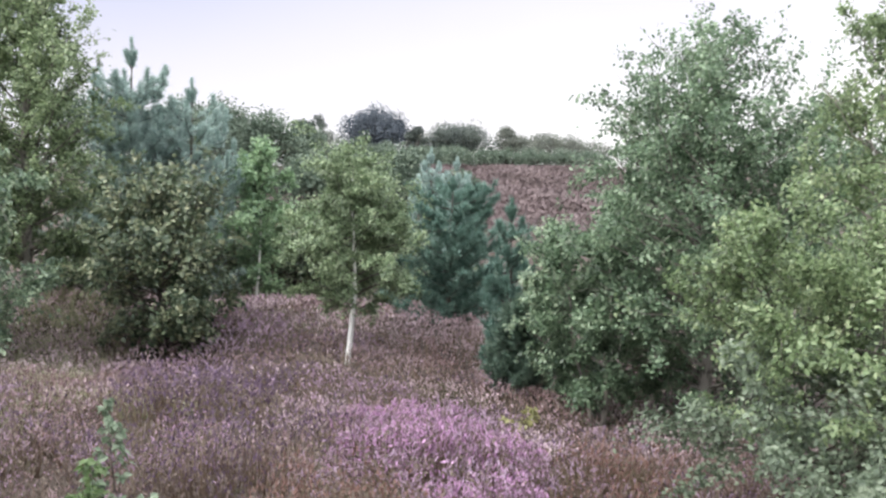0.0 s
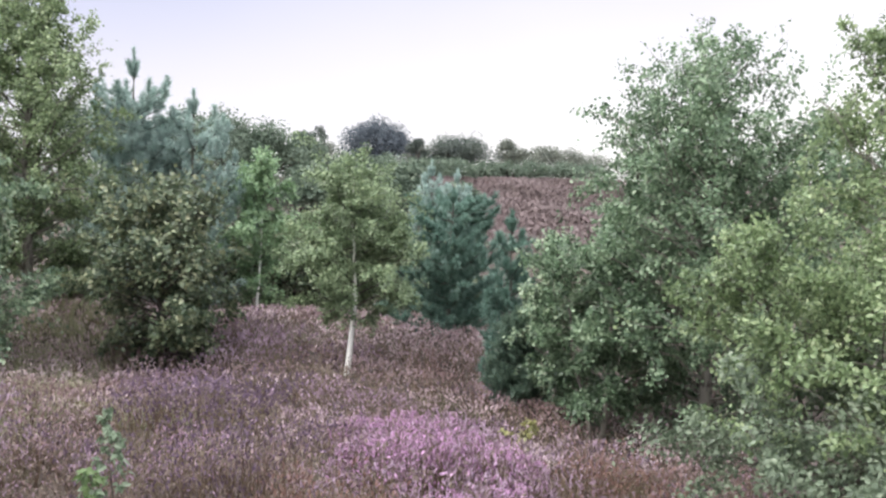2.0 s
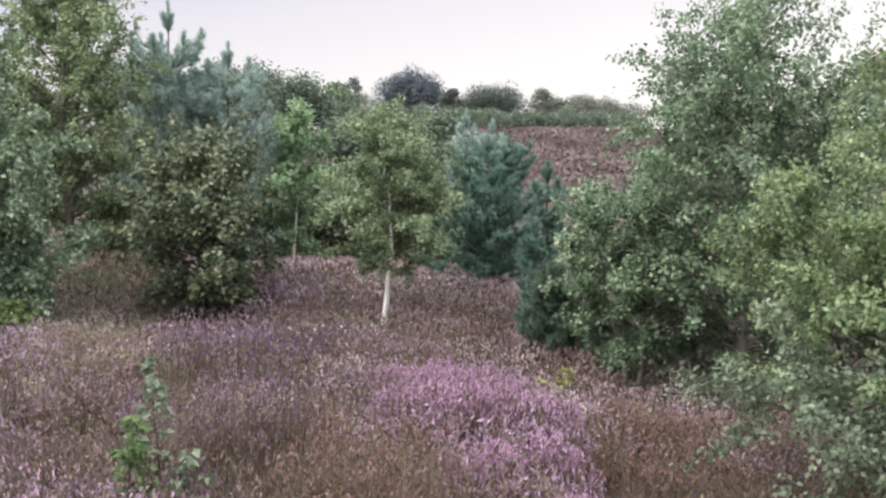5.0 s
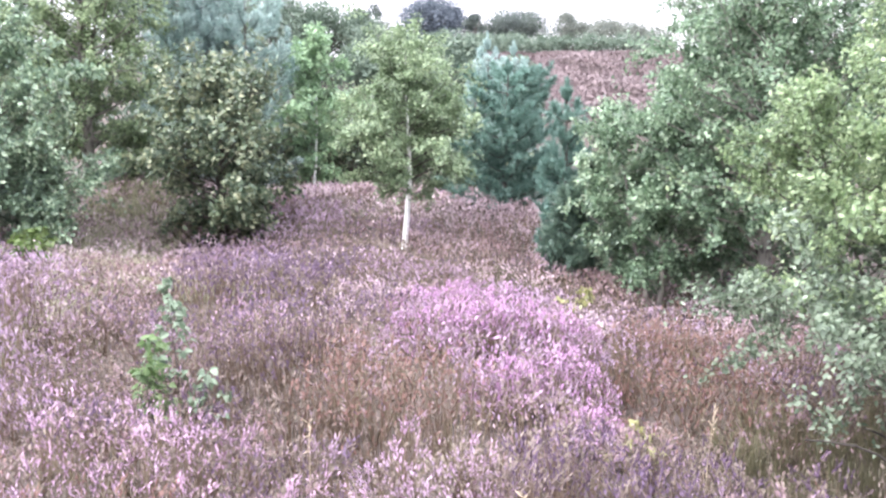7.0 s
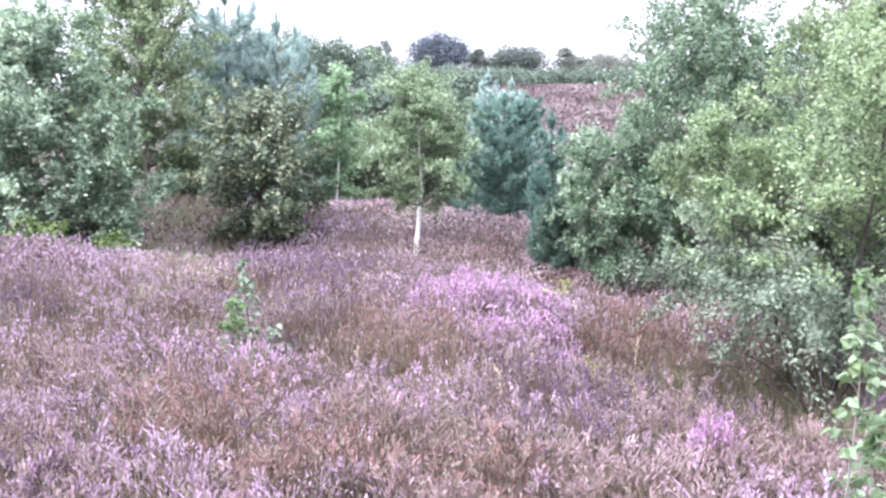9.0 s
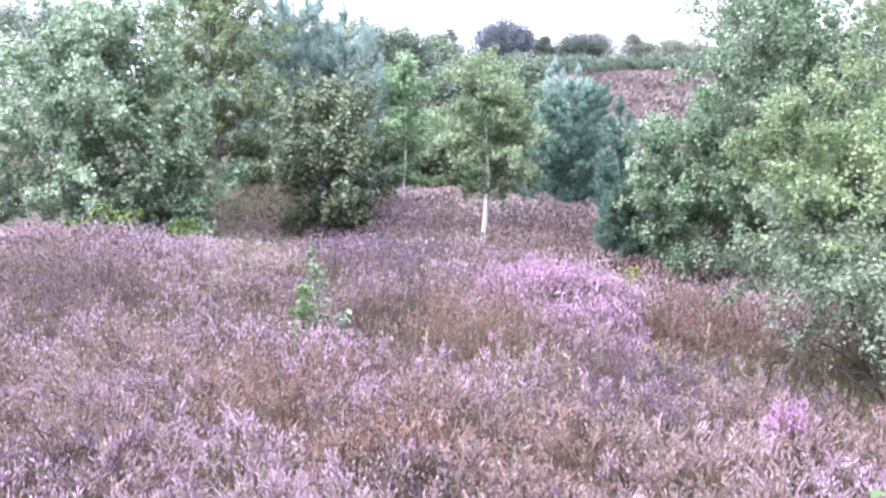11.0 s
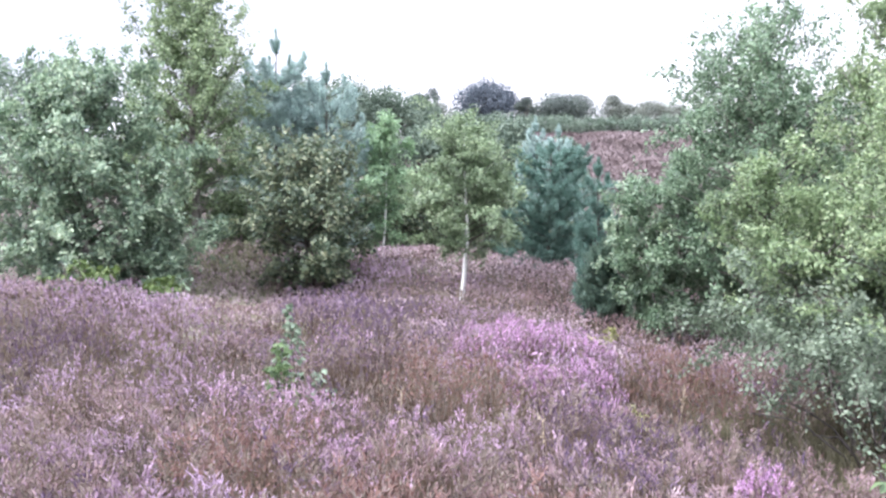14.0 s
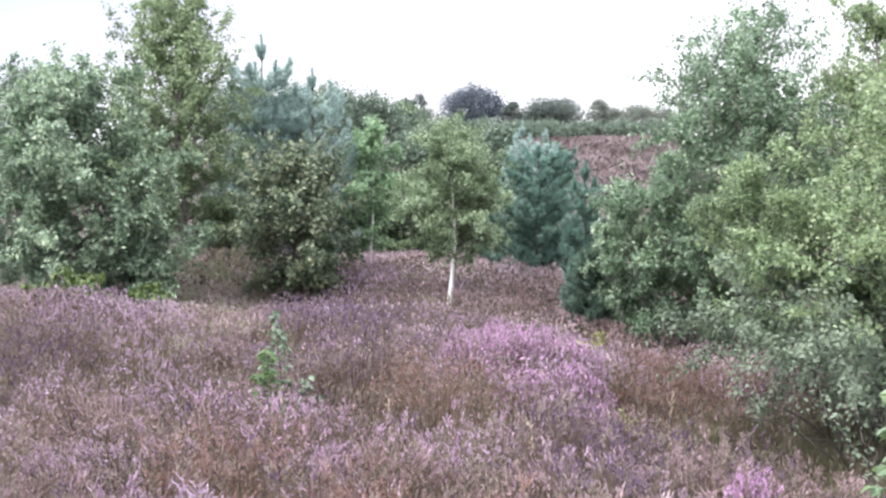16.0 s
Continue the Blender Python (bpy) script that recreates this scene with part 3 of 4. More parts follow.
# cushions and drifts of one kind: x, y, half widths, kind, lift of the plants
# the sunken ones of kind 5 are dark gaps, shade put into colour and height
DRIFTS = [(-4.57, 11.97, 0.73, 0.66, 3, 0.34), (-4.39, 13.58, 1.13, 1.02, 1, 0.28), (-1.67, 14.55, 0.89, 0.80, 3, 0.49), (-1.01, 11.50, 0.57, 0.52, 3, 0.62), (-0.33, 13.15, 0.44, 0.39, 3, 0.28),
          (-1.55, 8.94, 0.64, 0.58, 4, 0.34), (-0.03, 10.05, 0.67, 0.60, 6, 0.62), (-0.21, 7.80, 0.39, 0.35, 4, 0.16), (1.3, 8.35, 0.6, 0.5, 3, 0.39), (0.55, 6.74, 0.56, 0.50, 2, 0.0),
          (1.84, 7.66, 0.38, 0.35, 2, 0.28), (-2.75, 7.94, 0.66, 0.59, 1, 0.0), (-2.84, 6.81, 0.38, 0.35, 2, 0.0), (-1.6, 6.3, 0.5, 0.5, 1, 0.05), (1.5, 6.2, 0.5, 0.5, 2, 0.05), (-1.62, 7.31, 0.53, 0.47, 6, 0.4), (-2.28, 8.42, 0.28, 0.35, 4, 0.15),
          (1.31, 9.51, 0.32, 0.35, 1, 0.15), (2.15, 10.75, 0.45, 0.5, 6, 0.02), (2.75, 10.75, 0.4, 0.5, 6, 0.05), (2.8, 12.3, 0.7, 0.7, 6, 0.1), (3.6, 13.0, 0.7, 0.7, 2, 0.0), (-3.54, 11.95, 0.80, 0.72, 1, 0.15), (-2.48, 11.70, 0.32, 0.5, 5, -0.18), (-0.62, 10.35, 0.23, 0.4, 5, -0.21),
          (-1.71, 18.58, 0.93, 0.83, 1, 0.22), (-2.79, 18.87, 0.63, 0.57, 2, 0.15), (1.70, 18.37, 0.92, 0.83, 4, 0.34), (-2.92, 13.86, 0.54, 0.48, 2, 0.0), (2.11, 11.57, 0.39, 0.35, 1, 0.15),
          (-1.31, 12.53, 0.42, 0.38, 4, 0.22), (-0.77, 16.25, 0.72, 0.65, 3, 0.15), (0.40, 7.58, 0.21, 0.35, 5, -0.16), (-4.19, 9.90, 0.60, 0.54, 1, 0.22), (2.83, 15.57, 0.60, 0.54, 2, 0.0),
          (2.40, 9.34, 0.36, 0.35, 5, -0.13), (-0.2, 17.0, 0.5, 0.5, 5, 0.0), (-4.4, 18.4, 1.0, 2.0, 4, 0.0), (0.9, 12.0, 0.9, 1.6, 1, 0.08),
          (-0.95, 10.75, 0.42, 0.25, 5, -0.2), (0.25, 11.3, 0.22, 0.5, 5, -0.2), (-1.75, 13.35, 0.6, 0.3, 5, -0.16), (1.75, 9.95, 0.4, 0.5, 5, -0.16), (-4.5, 11.1, 0.6, 0.25, 5, -0.14),
          (-0.1, 9.2, 0.6, 0.22, 5, -0.16), (-0.05, 16.0, 0.6, 0.5, 1, 0.08), (0.9, 17.2, 0.8, 0.7, 2, 0.08), (-2.2, 16.8, 0.8, 0.6, 1, 0.1), (-3.4, 16.0, 0.7, 0.8, 2, 0.0), (-1.9, 7.9, 0.3, 0.25, 5, -0.12),
          (1.0, 7.1, 0.5, 0.35, 3, 0.06), (0.85, 9.2, 0.4, 0.28, 5, -0.1), (0.35, 6.2, 0.5, 0.3, 6, 0.1), (-0.6, 6.3, 0.6, 0.4, 6, 0.16), (-3.3, 9.2, 0.9, 0.6, 2, 0.04)]


def hummock(x, y, size, seed):
    """Height 0 to 1 over rounded cells, and the number of the cell."""
    rng = np.random.default_rng(seed)
    jit = rng.uniform(0.15, 0.85, (64, 64, 2))
    best, cell = np.full(x.shape, 9.0), np.zeros(x.shape, int)
    for di in (-1, 0, 1):
        for dj in (-1, 0, 1):
            i, j = np.floor(x / size).astype(int) + di, np.floor(y / size).astype(int) + dj
            q = jit[i % 64, j % 64]
            d = np.hypot(x / size - i - q[..., 0], y / size - j - q[..., 1])
            cell = np.where(d < best, (i % 64) * 64 + j % 64, cell)
            best = np.minimum(best, d)
    return np.clip(1 - (best / 0.75) ** 2, 0, 1), cell


def hollow(x, y):
    return bell(x, y, 3.5, 9.2, 0.95, 1.35)


def open_heath(x, y):
    """How much heather grows: none in the grassy hollow, little on the grassy bank."""
    return 1 - np.clip(1.15 * hollow(x, y) - 0.15, 0, 1) - 0.2 * bell(x, y, -4.4, 18.4, 0.9, 2.2) - 0.9 * bell(x, y, 0.85, 12.0, 0.7, 1.5)


def cushions(x, y, tall, hump):
    """Height of the heather canopy and the kind of its drift, 0 where no drift lies."""
    rise, cell = hummock(x, y, 0.85, 77)
    lift, kind, best = np.zeros(len(x)), np.zeros(len(x), int), np.full(len(x), 0.3)
    for dx, dy, rx, ry, k, up in DRIFTS:
        near = np.clip(1 - (((x - dx) / rx) ** 2 + ((y - dy) / ry) ** 2) / 1.7, 0, 1) ** 0.6
        kind = np.where(near > best, k, kind)
        best = np.maximum(best, near)
        lift = lift + up * near
    return np.maximum(tall * (0.92 - 0.5 * hump + hump * rise) + lift, 0.45 * tall), kind, best, rise, cell


def bed(rng, x, y, high, size, at, wide=0.34):
    """Short upright sprigs, a pair of triangles each, at the heights given over the ground."""
    n = len(x)
    c = np.stack([x, y, ground_z(x, y) + high], 1)
    up = rng.normal(0, 0.45, (n, 3)) + [0, 0, 1]
    up /= np.linalg.norm(up, axis=1, keepdims=True)
    a = np.cross(up, rng.normal(size=(n, 3)))
    a /= np.linalg.norm(a, axis=1, keepdims=True) + 1e-9
    s = size * rng.uniform(0.65, 1.25, (n, 1))
    V = np.stack([c - up * s, c - a * s * wide, c + up * s, c + a * s * wide], 1).reshape(-1, 3)
    i = at + np.arange(n)[:, None] * 4
    return V, np.concatenate([i + [[0, 1, 2]], i + [[0, 2, 3]]])


def heather_field(seed, y0, y1, step, reach, tall, shoots, spike, thick, beads, label, shares, hump=0.85, mats=HEATHER, spread=0.5, wide=0.8, lo=-99, hi=99, flake=0.05, tuft=5, fill=0.88):
    """A stretch of heath: plants on a loose grid over a close bed of leafy sprigs, of the common kinds in the shares given."""
    rng = np.random.default_rng(seed)
    half = wide + y1 * spread

    def spots(gap):
        gx_, gy_ = np.meshgrid(np.arange(max(-half, lo), min(half, hi), gap), np.arange(y0, y1, gap))
        x = (gx_ + rng.uniform(-0.45, 0.45, gx_.shape) * gap).ravel()
        y = (gy_ + rng.uniform(-0.45, 0.45, gx_.shape) * gap).ravel()
        keep = (np.abs(x) < wide + np.maximum(y, 0) * spread) & (rng.uniform(0, 1, len(x)) < open_heath(x, y))
        return x[keep], y[keep]

    def chosen(x, y, kind, core, rise, cell):
        drift = np.random.default_rng(78).uniform(0, 1, 4096)[cell]
        pick = np.clip(0.22 * rng.uniform(0, 1, len(x)) + 0.78 * drift, 0, 1)
        pick = np.argsort(np.argsort(pick)) / len(pick)
        k = np.where(pick < shares[0], 2, np.where(pick < shares[0] + shares[1], 3, np.where(pick > 1 - shares[2], 4, 1)))
        # dips turn brown or leafy: fewer flowers, plus shade put into the colour
        k = np.where(rise < rng.uniform(0.0, 0.5, len(x)), np.where(rng.uniform(0, 1, len(x)) < 0.3, 2, 5), k)
        k = np.where((hollow(x, y) > 0.12) & ((k == 1) | (k == 4)), 5, k)
        # foliage colour round a cushion's edge paints a shaded rim for relief
        return np.where(kind > 0, np.where(core < rng.uniform(0.3, 0.65, len(x)), 5, np.where(rng.uniform(0, 1, len(x)) < 0.95, kind, k)), k)

    x, y = spots(step)
    high, kind, core, rise, cell = cushions(x, y, tall, hump)
    n = len(x)
    V, F, M = heather_plants(rng, x, y, reach * rng.uniform(0.75, 1.25, n), high * rng.uniform(0.82, 1.1, n), shoots, spike, thick, beads, chosen(x, y, kind, core, rise, cell), leafy=5, tuft=tuft)
    # the bed: short upright sprigs that fill the plants
    x, y = spots(flake)
    high, kind, core, rise, cell = cushions(x, y, tall, hump)
    n = len(x)
    k = np.where(rng.uniform(0, 1, n) < np.where((kind == 3) | (kind == 6) | (y > 13.2), 0.92, 0.6), chosen(x, y, kind, core, rise, cell), 5)
    Vb, Fb = bed(rng, x, y, high * rng.uniform(0.3, fill, n), min(flake, 0.06) * 0.62, len(V))
    return tagged(mesh_object("heather", np.concatenate([V, Vb]), np.concatenate([F, Fb]), mats, index=np.concatenate([M, k, k])), label, "heather", kind="stuff")


heather_field(10, -2.5, 4.3, 0.5, 0.34, 0.36, 34, 0.07, 0.006, 1, "mauve and brown flowering heather around the viewpoint", (0.4, 0.2, 0.0), wide=1.8, flake=0.052)
heather_field(11, 4.3, 7.2, 0.27, 0.26, 0.43, 70, 0.1, 0.0079, 2, "pale mauve and tan flowering heather sprays", (0.48, 0.1, 0.04), 1.1, spread=0.46, flake=0.026, tuft=9, fill=0.74)
heather_field(16, 7.2, 9.2, 0.29, 0.29, 0.41, 76, 0.085, 0.0073, 2, "mauve and rusty heather cushions with pale flowering tips", (0.36, 0.25, 0.14), 1.4, spread=0.48, flake=0.027, tuft=8, fill=0.76)
heather_field(12, 9.2, 13.2, 0.32, 0.33, 0.38, 80, 0.043, 0.0062, 1, "mauve and dusky purple heather cushions on the open heath", (0.28, 0.35, 0.03), 1.4, lo=-6.4, hi=4.6, flake=0.034)
heather_field(13, 13.2, 18.5, 0.40, 0.40, 0.33, 62, 0.046, 0.0082, 1, "brownish purple heather around the young birch", (0.17, 0.1, 0.42), 0.5, FADED, lo=-7.4, hi=5.2, flake=0.04)
heather_field(14, 18.5, 26, 0.6, 0.55, 0.3, 50, 0.07, 0.012, 1, "brown heather running up to the trees", (0.12, 0.0, 0.78), 0.4, FADED, lo=-5.5, hi=3.5, flake=0.055)

# the heath goes on to both sides and behind
rng = np.random.default_rng(17)
x, y = (v.ravel() for v in np.meshgrid(np.arange(-17, 17, 1.6), np.arange(-9, 28, 1.6)))
x, y = x + rng.uniform(-0.4, 0.4, len(x)), y + rng.uniform(-0.4, 0.4, len(x))
def outside(x, y):
    """Beyond the heath that is planted closely."""
    return (np.abs(x) > np.where(y < 4.3, np.where(y > -2.5, 1.9 + 0.5 * np.maximum(y, 0), 0), 0.9 + 0.47 * y)) & (hollow(x, y) < 0.3)


x, y = x[outside(x, y)], y[outside(x, y)]
n = len(x)
V, F, M = heather_plants(rng, x, y, rng.uniform(0.5, 0.75, n), rng.uniform(0.3, 0.45, n), 25, 0.13, 0.016, 1, rng.integers(1, 4, n))
x, y = rng.uniform(-15, 15, 46000), rng.uniform(-8, 24, 46000)
x, y = x[outside(x, y)], y[outside(x, y)]
lump, _ = hummock(x, y, 0.85, 77)
Vb, Fb = bed(rng, x, y, (0.08 + 0.32 * lump) * rng.uniform(0.3, 1, len(x)), 0.115, len(V), 0.55)
k = rng.integers(1, 6, len(x))
k[k == 4] = 5
tagged(mesh_object("heather", np.concatenate([V, Vb]), np.concatenate([F, Fb]), FADED, index=np.concatenate([M, k, k])), "mauve and brown heather on the surrounding heath", "heather", kind="stuff")

rng = np.random.default_rng(15)
x, y = rng.uniform(1, 16, 420), rng.uniform(33, 53, 420)
V, F, M = heather_plants(rng, x, y, rng.uniform(0.5, 0.8, 420), rng.uniform(0.15, 0.3, 420), 14, 0.1, 0.04, 1, np.ones(420, int))
x, y = rng.uniform(1.5, 12, 20000), rng.uniform(34, 51, 20000)
lump, _ = hummock(x, y, 1.4, 79)
Vb, Fb = bed(rng, x, y, 0.02 + 0.2 * lump * rng.uniform(0.4, 1, 20000), 0.1, len(V), 0.55)
tagged(mesh_object("far_heath", np.concatenate([V, Vb]), np.concatenate([F, Fb]), [M_HEATH_FAR, M_HEATH_FAR], index=np.concatenate([M, np.ones(len(Fb), int)])),
       "purple brown heath on the distant rising slope", "heather", kind="stuff")


def heather_bush(x, y, reach, tall, shoots, spike, thick, beads, seed, label):
    """One plant in full flower."""
    rng = np.random.default_rng(seed)
    V, F, M = heather_plants(rng, np.array([x]), np.array([y]), np.array([reach]), np.array([tall]), shoots, spike, thick, beads, np.array([1]), leafy=3)
    M = M.reshape(-1, shoots)
    M[:, rng.uniform(0, 1, shoots) < 0.12] *= 2
    M[M > 3] = 3
    z = float(ground_z(x, y))
    n = int(2600 * reach)
    rho, phi = np.sqrt(rng.uniform(0, 1, n)), rng.uniform(0, 6.2832, n)
    fill = tall * np.sqrt(1 - 0.72 * rho ** 2) * rng.uniform(0.25, 0.9, n)
    Vb, Fb = bed(rng, x + reach * rho * np.cos(phi), y + reach * rho * np.sin(phi), fill, 0.026, len(V))
    k = np.where(rng.uniform(0, 1, n) < 0.3, 3, np.where(rng.uniform(0, 1, n) < 0.5, 1, 2))
    ob = mesh_object("heather_bush", np.concatenate([V, Vb]) - np.array([x, y, z]), np.concatenate([F, Fb]), [M_STEM, M_PINK, M_BLOOM, M_LEAFY], index=np.concatenate([M.ravel(), k, k]))
    ob.location = (x, y, z)
    return tagged(ob, label, "heather", "pink heather bushes")


for k, (x, y, r, h) in enumerate([(0.32, 14.0, 0.42, 0.46), (0.75, 13.9, 0.45, 0.52), (1.25, 13.2, 0.48, 0.54), (0.5, 12.0, 0.42, 0.5), (0.88, 11.6, 0.45, 0.56), (1.42, 11.7, 0.48, 0.58),
                                  (0.92, 10.6, 0.4, 0.48), (1.45, 10.75, 0.42, 0.52), (1.5, 10.0, 0.3, 0.34), (1.75, 12.3, 0.36, 0.44), (0.21, 12.65, 0.36, 0.44), (0.75, 12.7, 0.46, 0.54)]):
    heather_bush(x, y, r, h, 480, 0.062, 0.0068, 2, 400 + k, "rounded heather bush in bright pink flower")
heather_bush(2.03, 6.5, 0.25, 0.58, 640, 0.06, 0.0066, 3, 420, "small heather bush in bright pink flower")

# ---------------------------------------------------------------- moor grass in the hollow and by the bushes
def grass(seed, cx, cy, rx, ry, tufts, blades, tall, label, mat=None, lay=0.28):
    """Tussocks of bent blades, each tuft leaning outwards."""
    rng = np.random.default_rng(seed)
    r, a = np.sqrt(rng.uniform(0, 1, tufts)), rng.uniform(0, 6.283, tufts)
    tx, ty = cx + rx * r * np.cos(a), cy + ry * r * np.sin(a)
    th = tall * rng.uniform(0.55, 1.3, tufts)
    own = np.repeat(np.arange(tufts), blades)
    n = len(own)
    f, g = rng.uniform(0, 6.283, n), np.abs(rng.normal(0, 1, n))
    out = np.stack([np.cos(f), np.sin(f)], 1)
    x, y = tx[own] + out[:, 0] * g * 0.05, ty[own] + out[:, 1] * g * 0.05
    b = np.stack([x, y, ground_z(x, y)], 1)
    h = (th[own] * rng.uniform(0.5, 1.1, n))[:, None]
    bend = out * (g * lay)[:, None] * h
    mid = b + np.concatenate([bend * 0.4, h * 0.62], 1)
    tip = b + np.concatenate([bend * 1.3, h * rng.uniform(0.75, 1.0, (n, 1))], 1)
    sd = np.stack([-np.sin(f), np.cos(f), 0 * f], 1) * 0.0028
    V = np.stack([b - sd, b + sd, mid + sd * 0.7, mid - sd * 0.7, tip], 1).reshape(-1, 3)
    k = np.arange(n)[:, None] * 5
    F = np.concatenate([k + [[0, 1, 2]], k + [[0, 2, 3]], k + [[3, 2, 4]]])
    return tagged(mesh_object("moor_grass", V, F, [mat or M_GRASS]), label, "grass", kind="stuff")


grass(31, 3.5, 9.2, 1.25, 1.7, 340, 50, 0.34, "dull olive moor grass in the hollow under the birches")
grass(32, -3.6, 14.6, 0.4, 2.6, 40, 50, 0.3, "pale bleached moor grass between heather and bushes", M_GRASS_PALE, 0.8)
grass(33, -4.4, 18.0, 1.2, 2.6, 320, 48, 0.26, "pale bleached moor grass on the bank behind the willow", M_GRASS_PALE, 1.1)
grass(34, 1.25, 15.6, 0.55, 0.8, 60, 40, 0.26, "olive moor grass beside the young birch")
grass(35, -2.8, 15.3, 1.1, 0.6, 55, 40, 0.24, "pale bleached moor grass in front of the dark oak", M_GRASS_PALE, 0.6)

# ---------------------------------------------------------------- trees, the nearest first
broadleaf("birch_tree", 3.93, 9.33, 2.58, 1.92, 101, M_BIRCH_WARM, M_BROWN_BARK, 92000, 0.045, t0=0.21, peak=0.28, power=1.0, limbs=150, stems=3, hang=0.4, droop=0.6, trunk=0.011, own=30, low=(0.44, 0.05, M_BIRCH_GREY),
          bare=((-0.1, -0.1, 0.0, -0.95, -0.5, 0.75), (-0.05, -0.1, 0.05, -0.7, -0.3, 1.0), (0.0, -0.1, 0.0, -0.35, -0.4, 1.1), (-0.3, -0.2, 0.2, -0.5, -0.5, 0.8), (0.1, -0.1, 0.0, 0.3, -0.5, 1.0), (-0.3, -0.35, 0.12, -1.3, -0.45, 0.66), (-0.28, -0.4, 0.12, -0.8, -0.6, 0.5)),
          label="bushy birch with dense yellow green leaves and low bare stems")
broadleaf("birch_tree", 4.95, 11.53, 3.43, 0.8, 102, M_BIRCH_WARM, M_GREY_BARK, 16000, 0.055, t0=0.12, peak=0.6, power=0.5, limbs=60, hang=0.5, airy=0, ragged=0.2,
          label="slender birch behind the bushy one, thin topped")
broadleaf("birch_tree", 4.6, 15.03, 3.88, 1.78, 103, M_BIRCH, M_GREY_BARK, 48000, 0.066, lean=(0.15, 0), t0=0.03, peak=0.36, power=0.56, limbs=130, hang=0.5, airy=0.5, ragged=0.16, clump=1.6,
          label="tall full birch with green leaves thinning out at the top")
broadleaf("birch_tree", 3.33, 15.43, 2.04, 0.95, 104, M_BIRCH, M_GREY_BARK, 18000, 0.068, t0=0.03, peak=0.35, limbs=46, hang=0.4, stems=3,
          label="low green birch scrub leaning against the tall birch")
broadleaf("birch_tree", 2.92, 16.23, 1.42, 0.6, 118, M_BUSH, M_GREY_BARK, 8000, 0.068, t0=0.03, peak=0.35, power=0.6, limbs=36,
          label="pale green birch shrub at the edge of the thicket")
broadleaf("birch_tree", 0.13, 17.78, 2.56, 1.22, 105, M_BIRCH_DUSK, M_BIRCH_BARK, 32000, 0.055, t0=0.28, peak=0.42, power=0.55, limbs=64, rise=0.6, hang=0.7, lean=(0.1, 0), trunk=0.0125,
          label="young birch with a white trunk standing alone in the heather")
broadleaf("oak_tree", -2.64, 18.43, 2.25, 1.25, 106, M_OAK, M_BROWN_BARK, 18000, 0.092, clump=3.0, t0=0.03, peak=0.35, power=0.55, limbs=90, hang=0.1,
          label="low dark oak with brown tinged leaves reaching the ground")
broadleaf("willow_bush", -6.35, 17.4, 3.6, 1.9, 107, M_BUSH, M_GREY_BARK, 52000, 0.086, t0=0.02, peak=0.24, power=0.5, limbs=110, stems=1, hang=0.2,
          label="broad green willow bush behind a bank of heather", category="bush")
broadleaf("willow_bush", -4.95, 17.2, 0.95, 0.62, 131, M_BUSH, M_GREY_BARK, 9000, 0.07, t0=0.02, peak=0.3, power=0.6, limbs=44, stems=1, hang=0.2,
          label="low feathery willow shoots at the side of the broad bush", category="bush")
broadleaf("birch_tree", -4.25, 20.6, 1.05, 0.62, 132, M_BIRCH_OLIVE, M_GREY_BARK, 6000, 0.075, t0=0.03, peak=0.4, power=0.55, limbs=36, hang=0.3,
          label="low olive birch scrub between willow and oak")
broadleaf("willow_bush", -9.2, 18.4, 3.51, 1.7, 108, M_BUSH, M_GREY_BARK, 15000, 0.09, t0=0.03, peak=0.3, power=0.55, limbs=80, stems=1, hang=0.2,
          label="green willow bush at the edge of the scrub", category="bush")
broadleaf("birch_tree", -5.2, 20.5, 5.39, 1.56, 109, M_BIRCH_OLIVE, M_GREY_BARK, 40000, 0.072, t0=0.1, peak=0.42, power=0.5, limbs=100, hang=0.5, airy=0.15, clump=1.6,
          label="tall birch rising behind the willow bush")
pine("pine_tree", -3.81, 22.03, 4.60, 1.05, 110, M_NEEDLE, "young blue green pine with long upright leaders", candles=0.55, shoots=18, power=0.36)
pine("pine_tree", -2.79, 22.43, 3.90, 1.1, 111, M_NEEDLE, "broad young blue green pine beside a taller one", candles=0.45, shoots=15, power=0.36)
broadleaf("birch_tree", -1.57, 22.23, 2.71, 0.85, 112, M_BRIGHT, M_BIRCH_BARK, 9500, 0.085, t0=0.17, peak=0.45, limbs=44, hang=0.4, lean=(0.3, 0), trunk=0.008,
          label="fresh green young birch with a pale crooked trunk")
pine("pine_tree", 1.85, 20.23, 2.09, 1.0, 113, M_NEEDLE_TEAL, "compact dense blue green young pine", shoots=26, per=56, candles=0.2, power=0.32, t0=0.02)
pine("pine_tree", 2.41, 17.03, 1.77, 0.38, 114, M_NEEDLE_TEAL, "thin feathery pale young pine", candles=0.3, wisp=0.7, per=45)
pine("pine_tree", 2.47, 16.63, 0.43, 0.44, 115, M_NEEDLE_DARK, "small blue green pine at the foot of the birches", candles=0.2, power=0.8)
pine("pine_tree", 2.76, 27.03, 2.69, 0.6, 117, M_NEEDLE, "small pine beside the heath slope", candles=0.3, per=30, wide=0.014)
pine("pine_tree", 2.25, 28.03, 2.95, 0.75, 116, M_NEEDLE, "small pale pine on the far side of the dip", candles=0.4, per=30, wide=0.014)

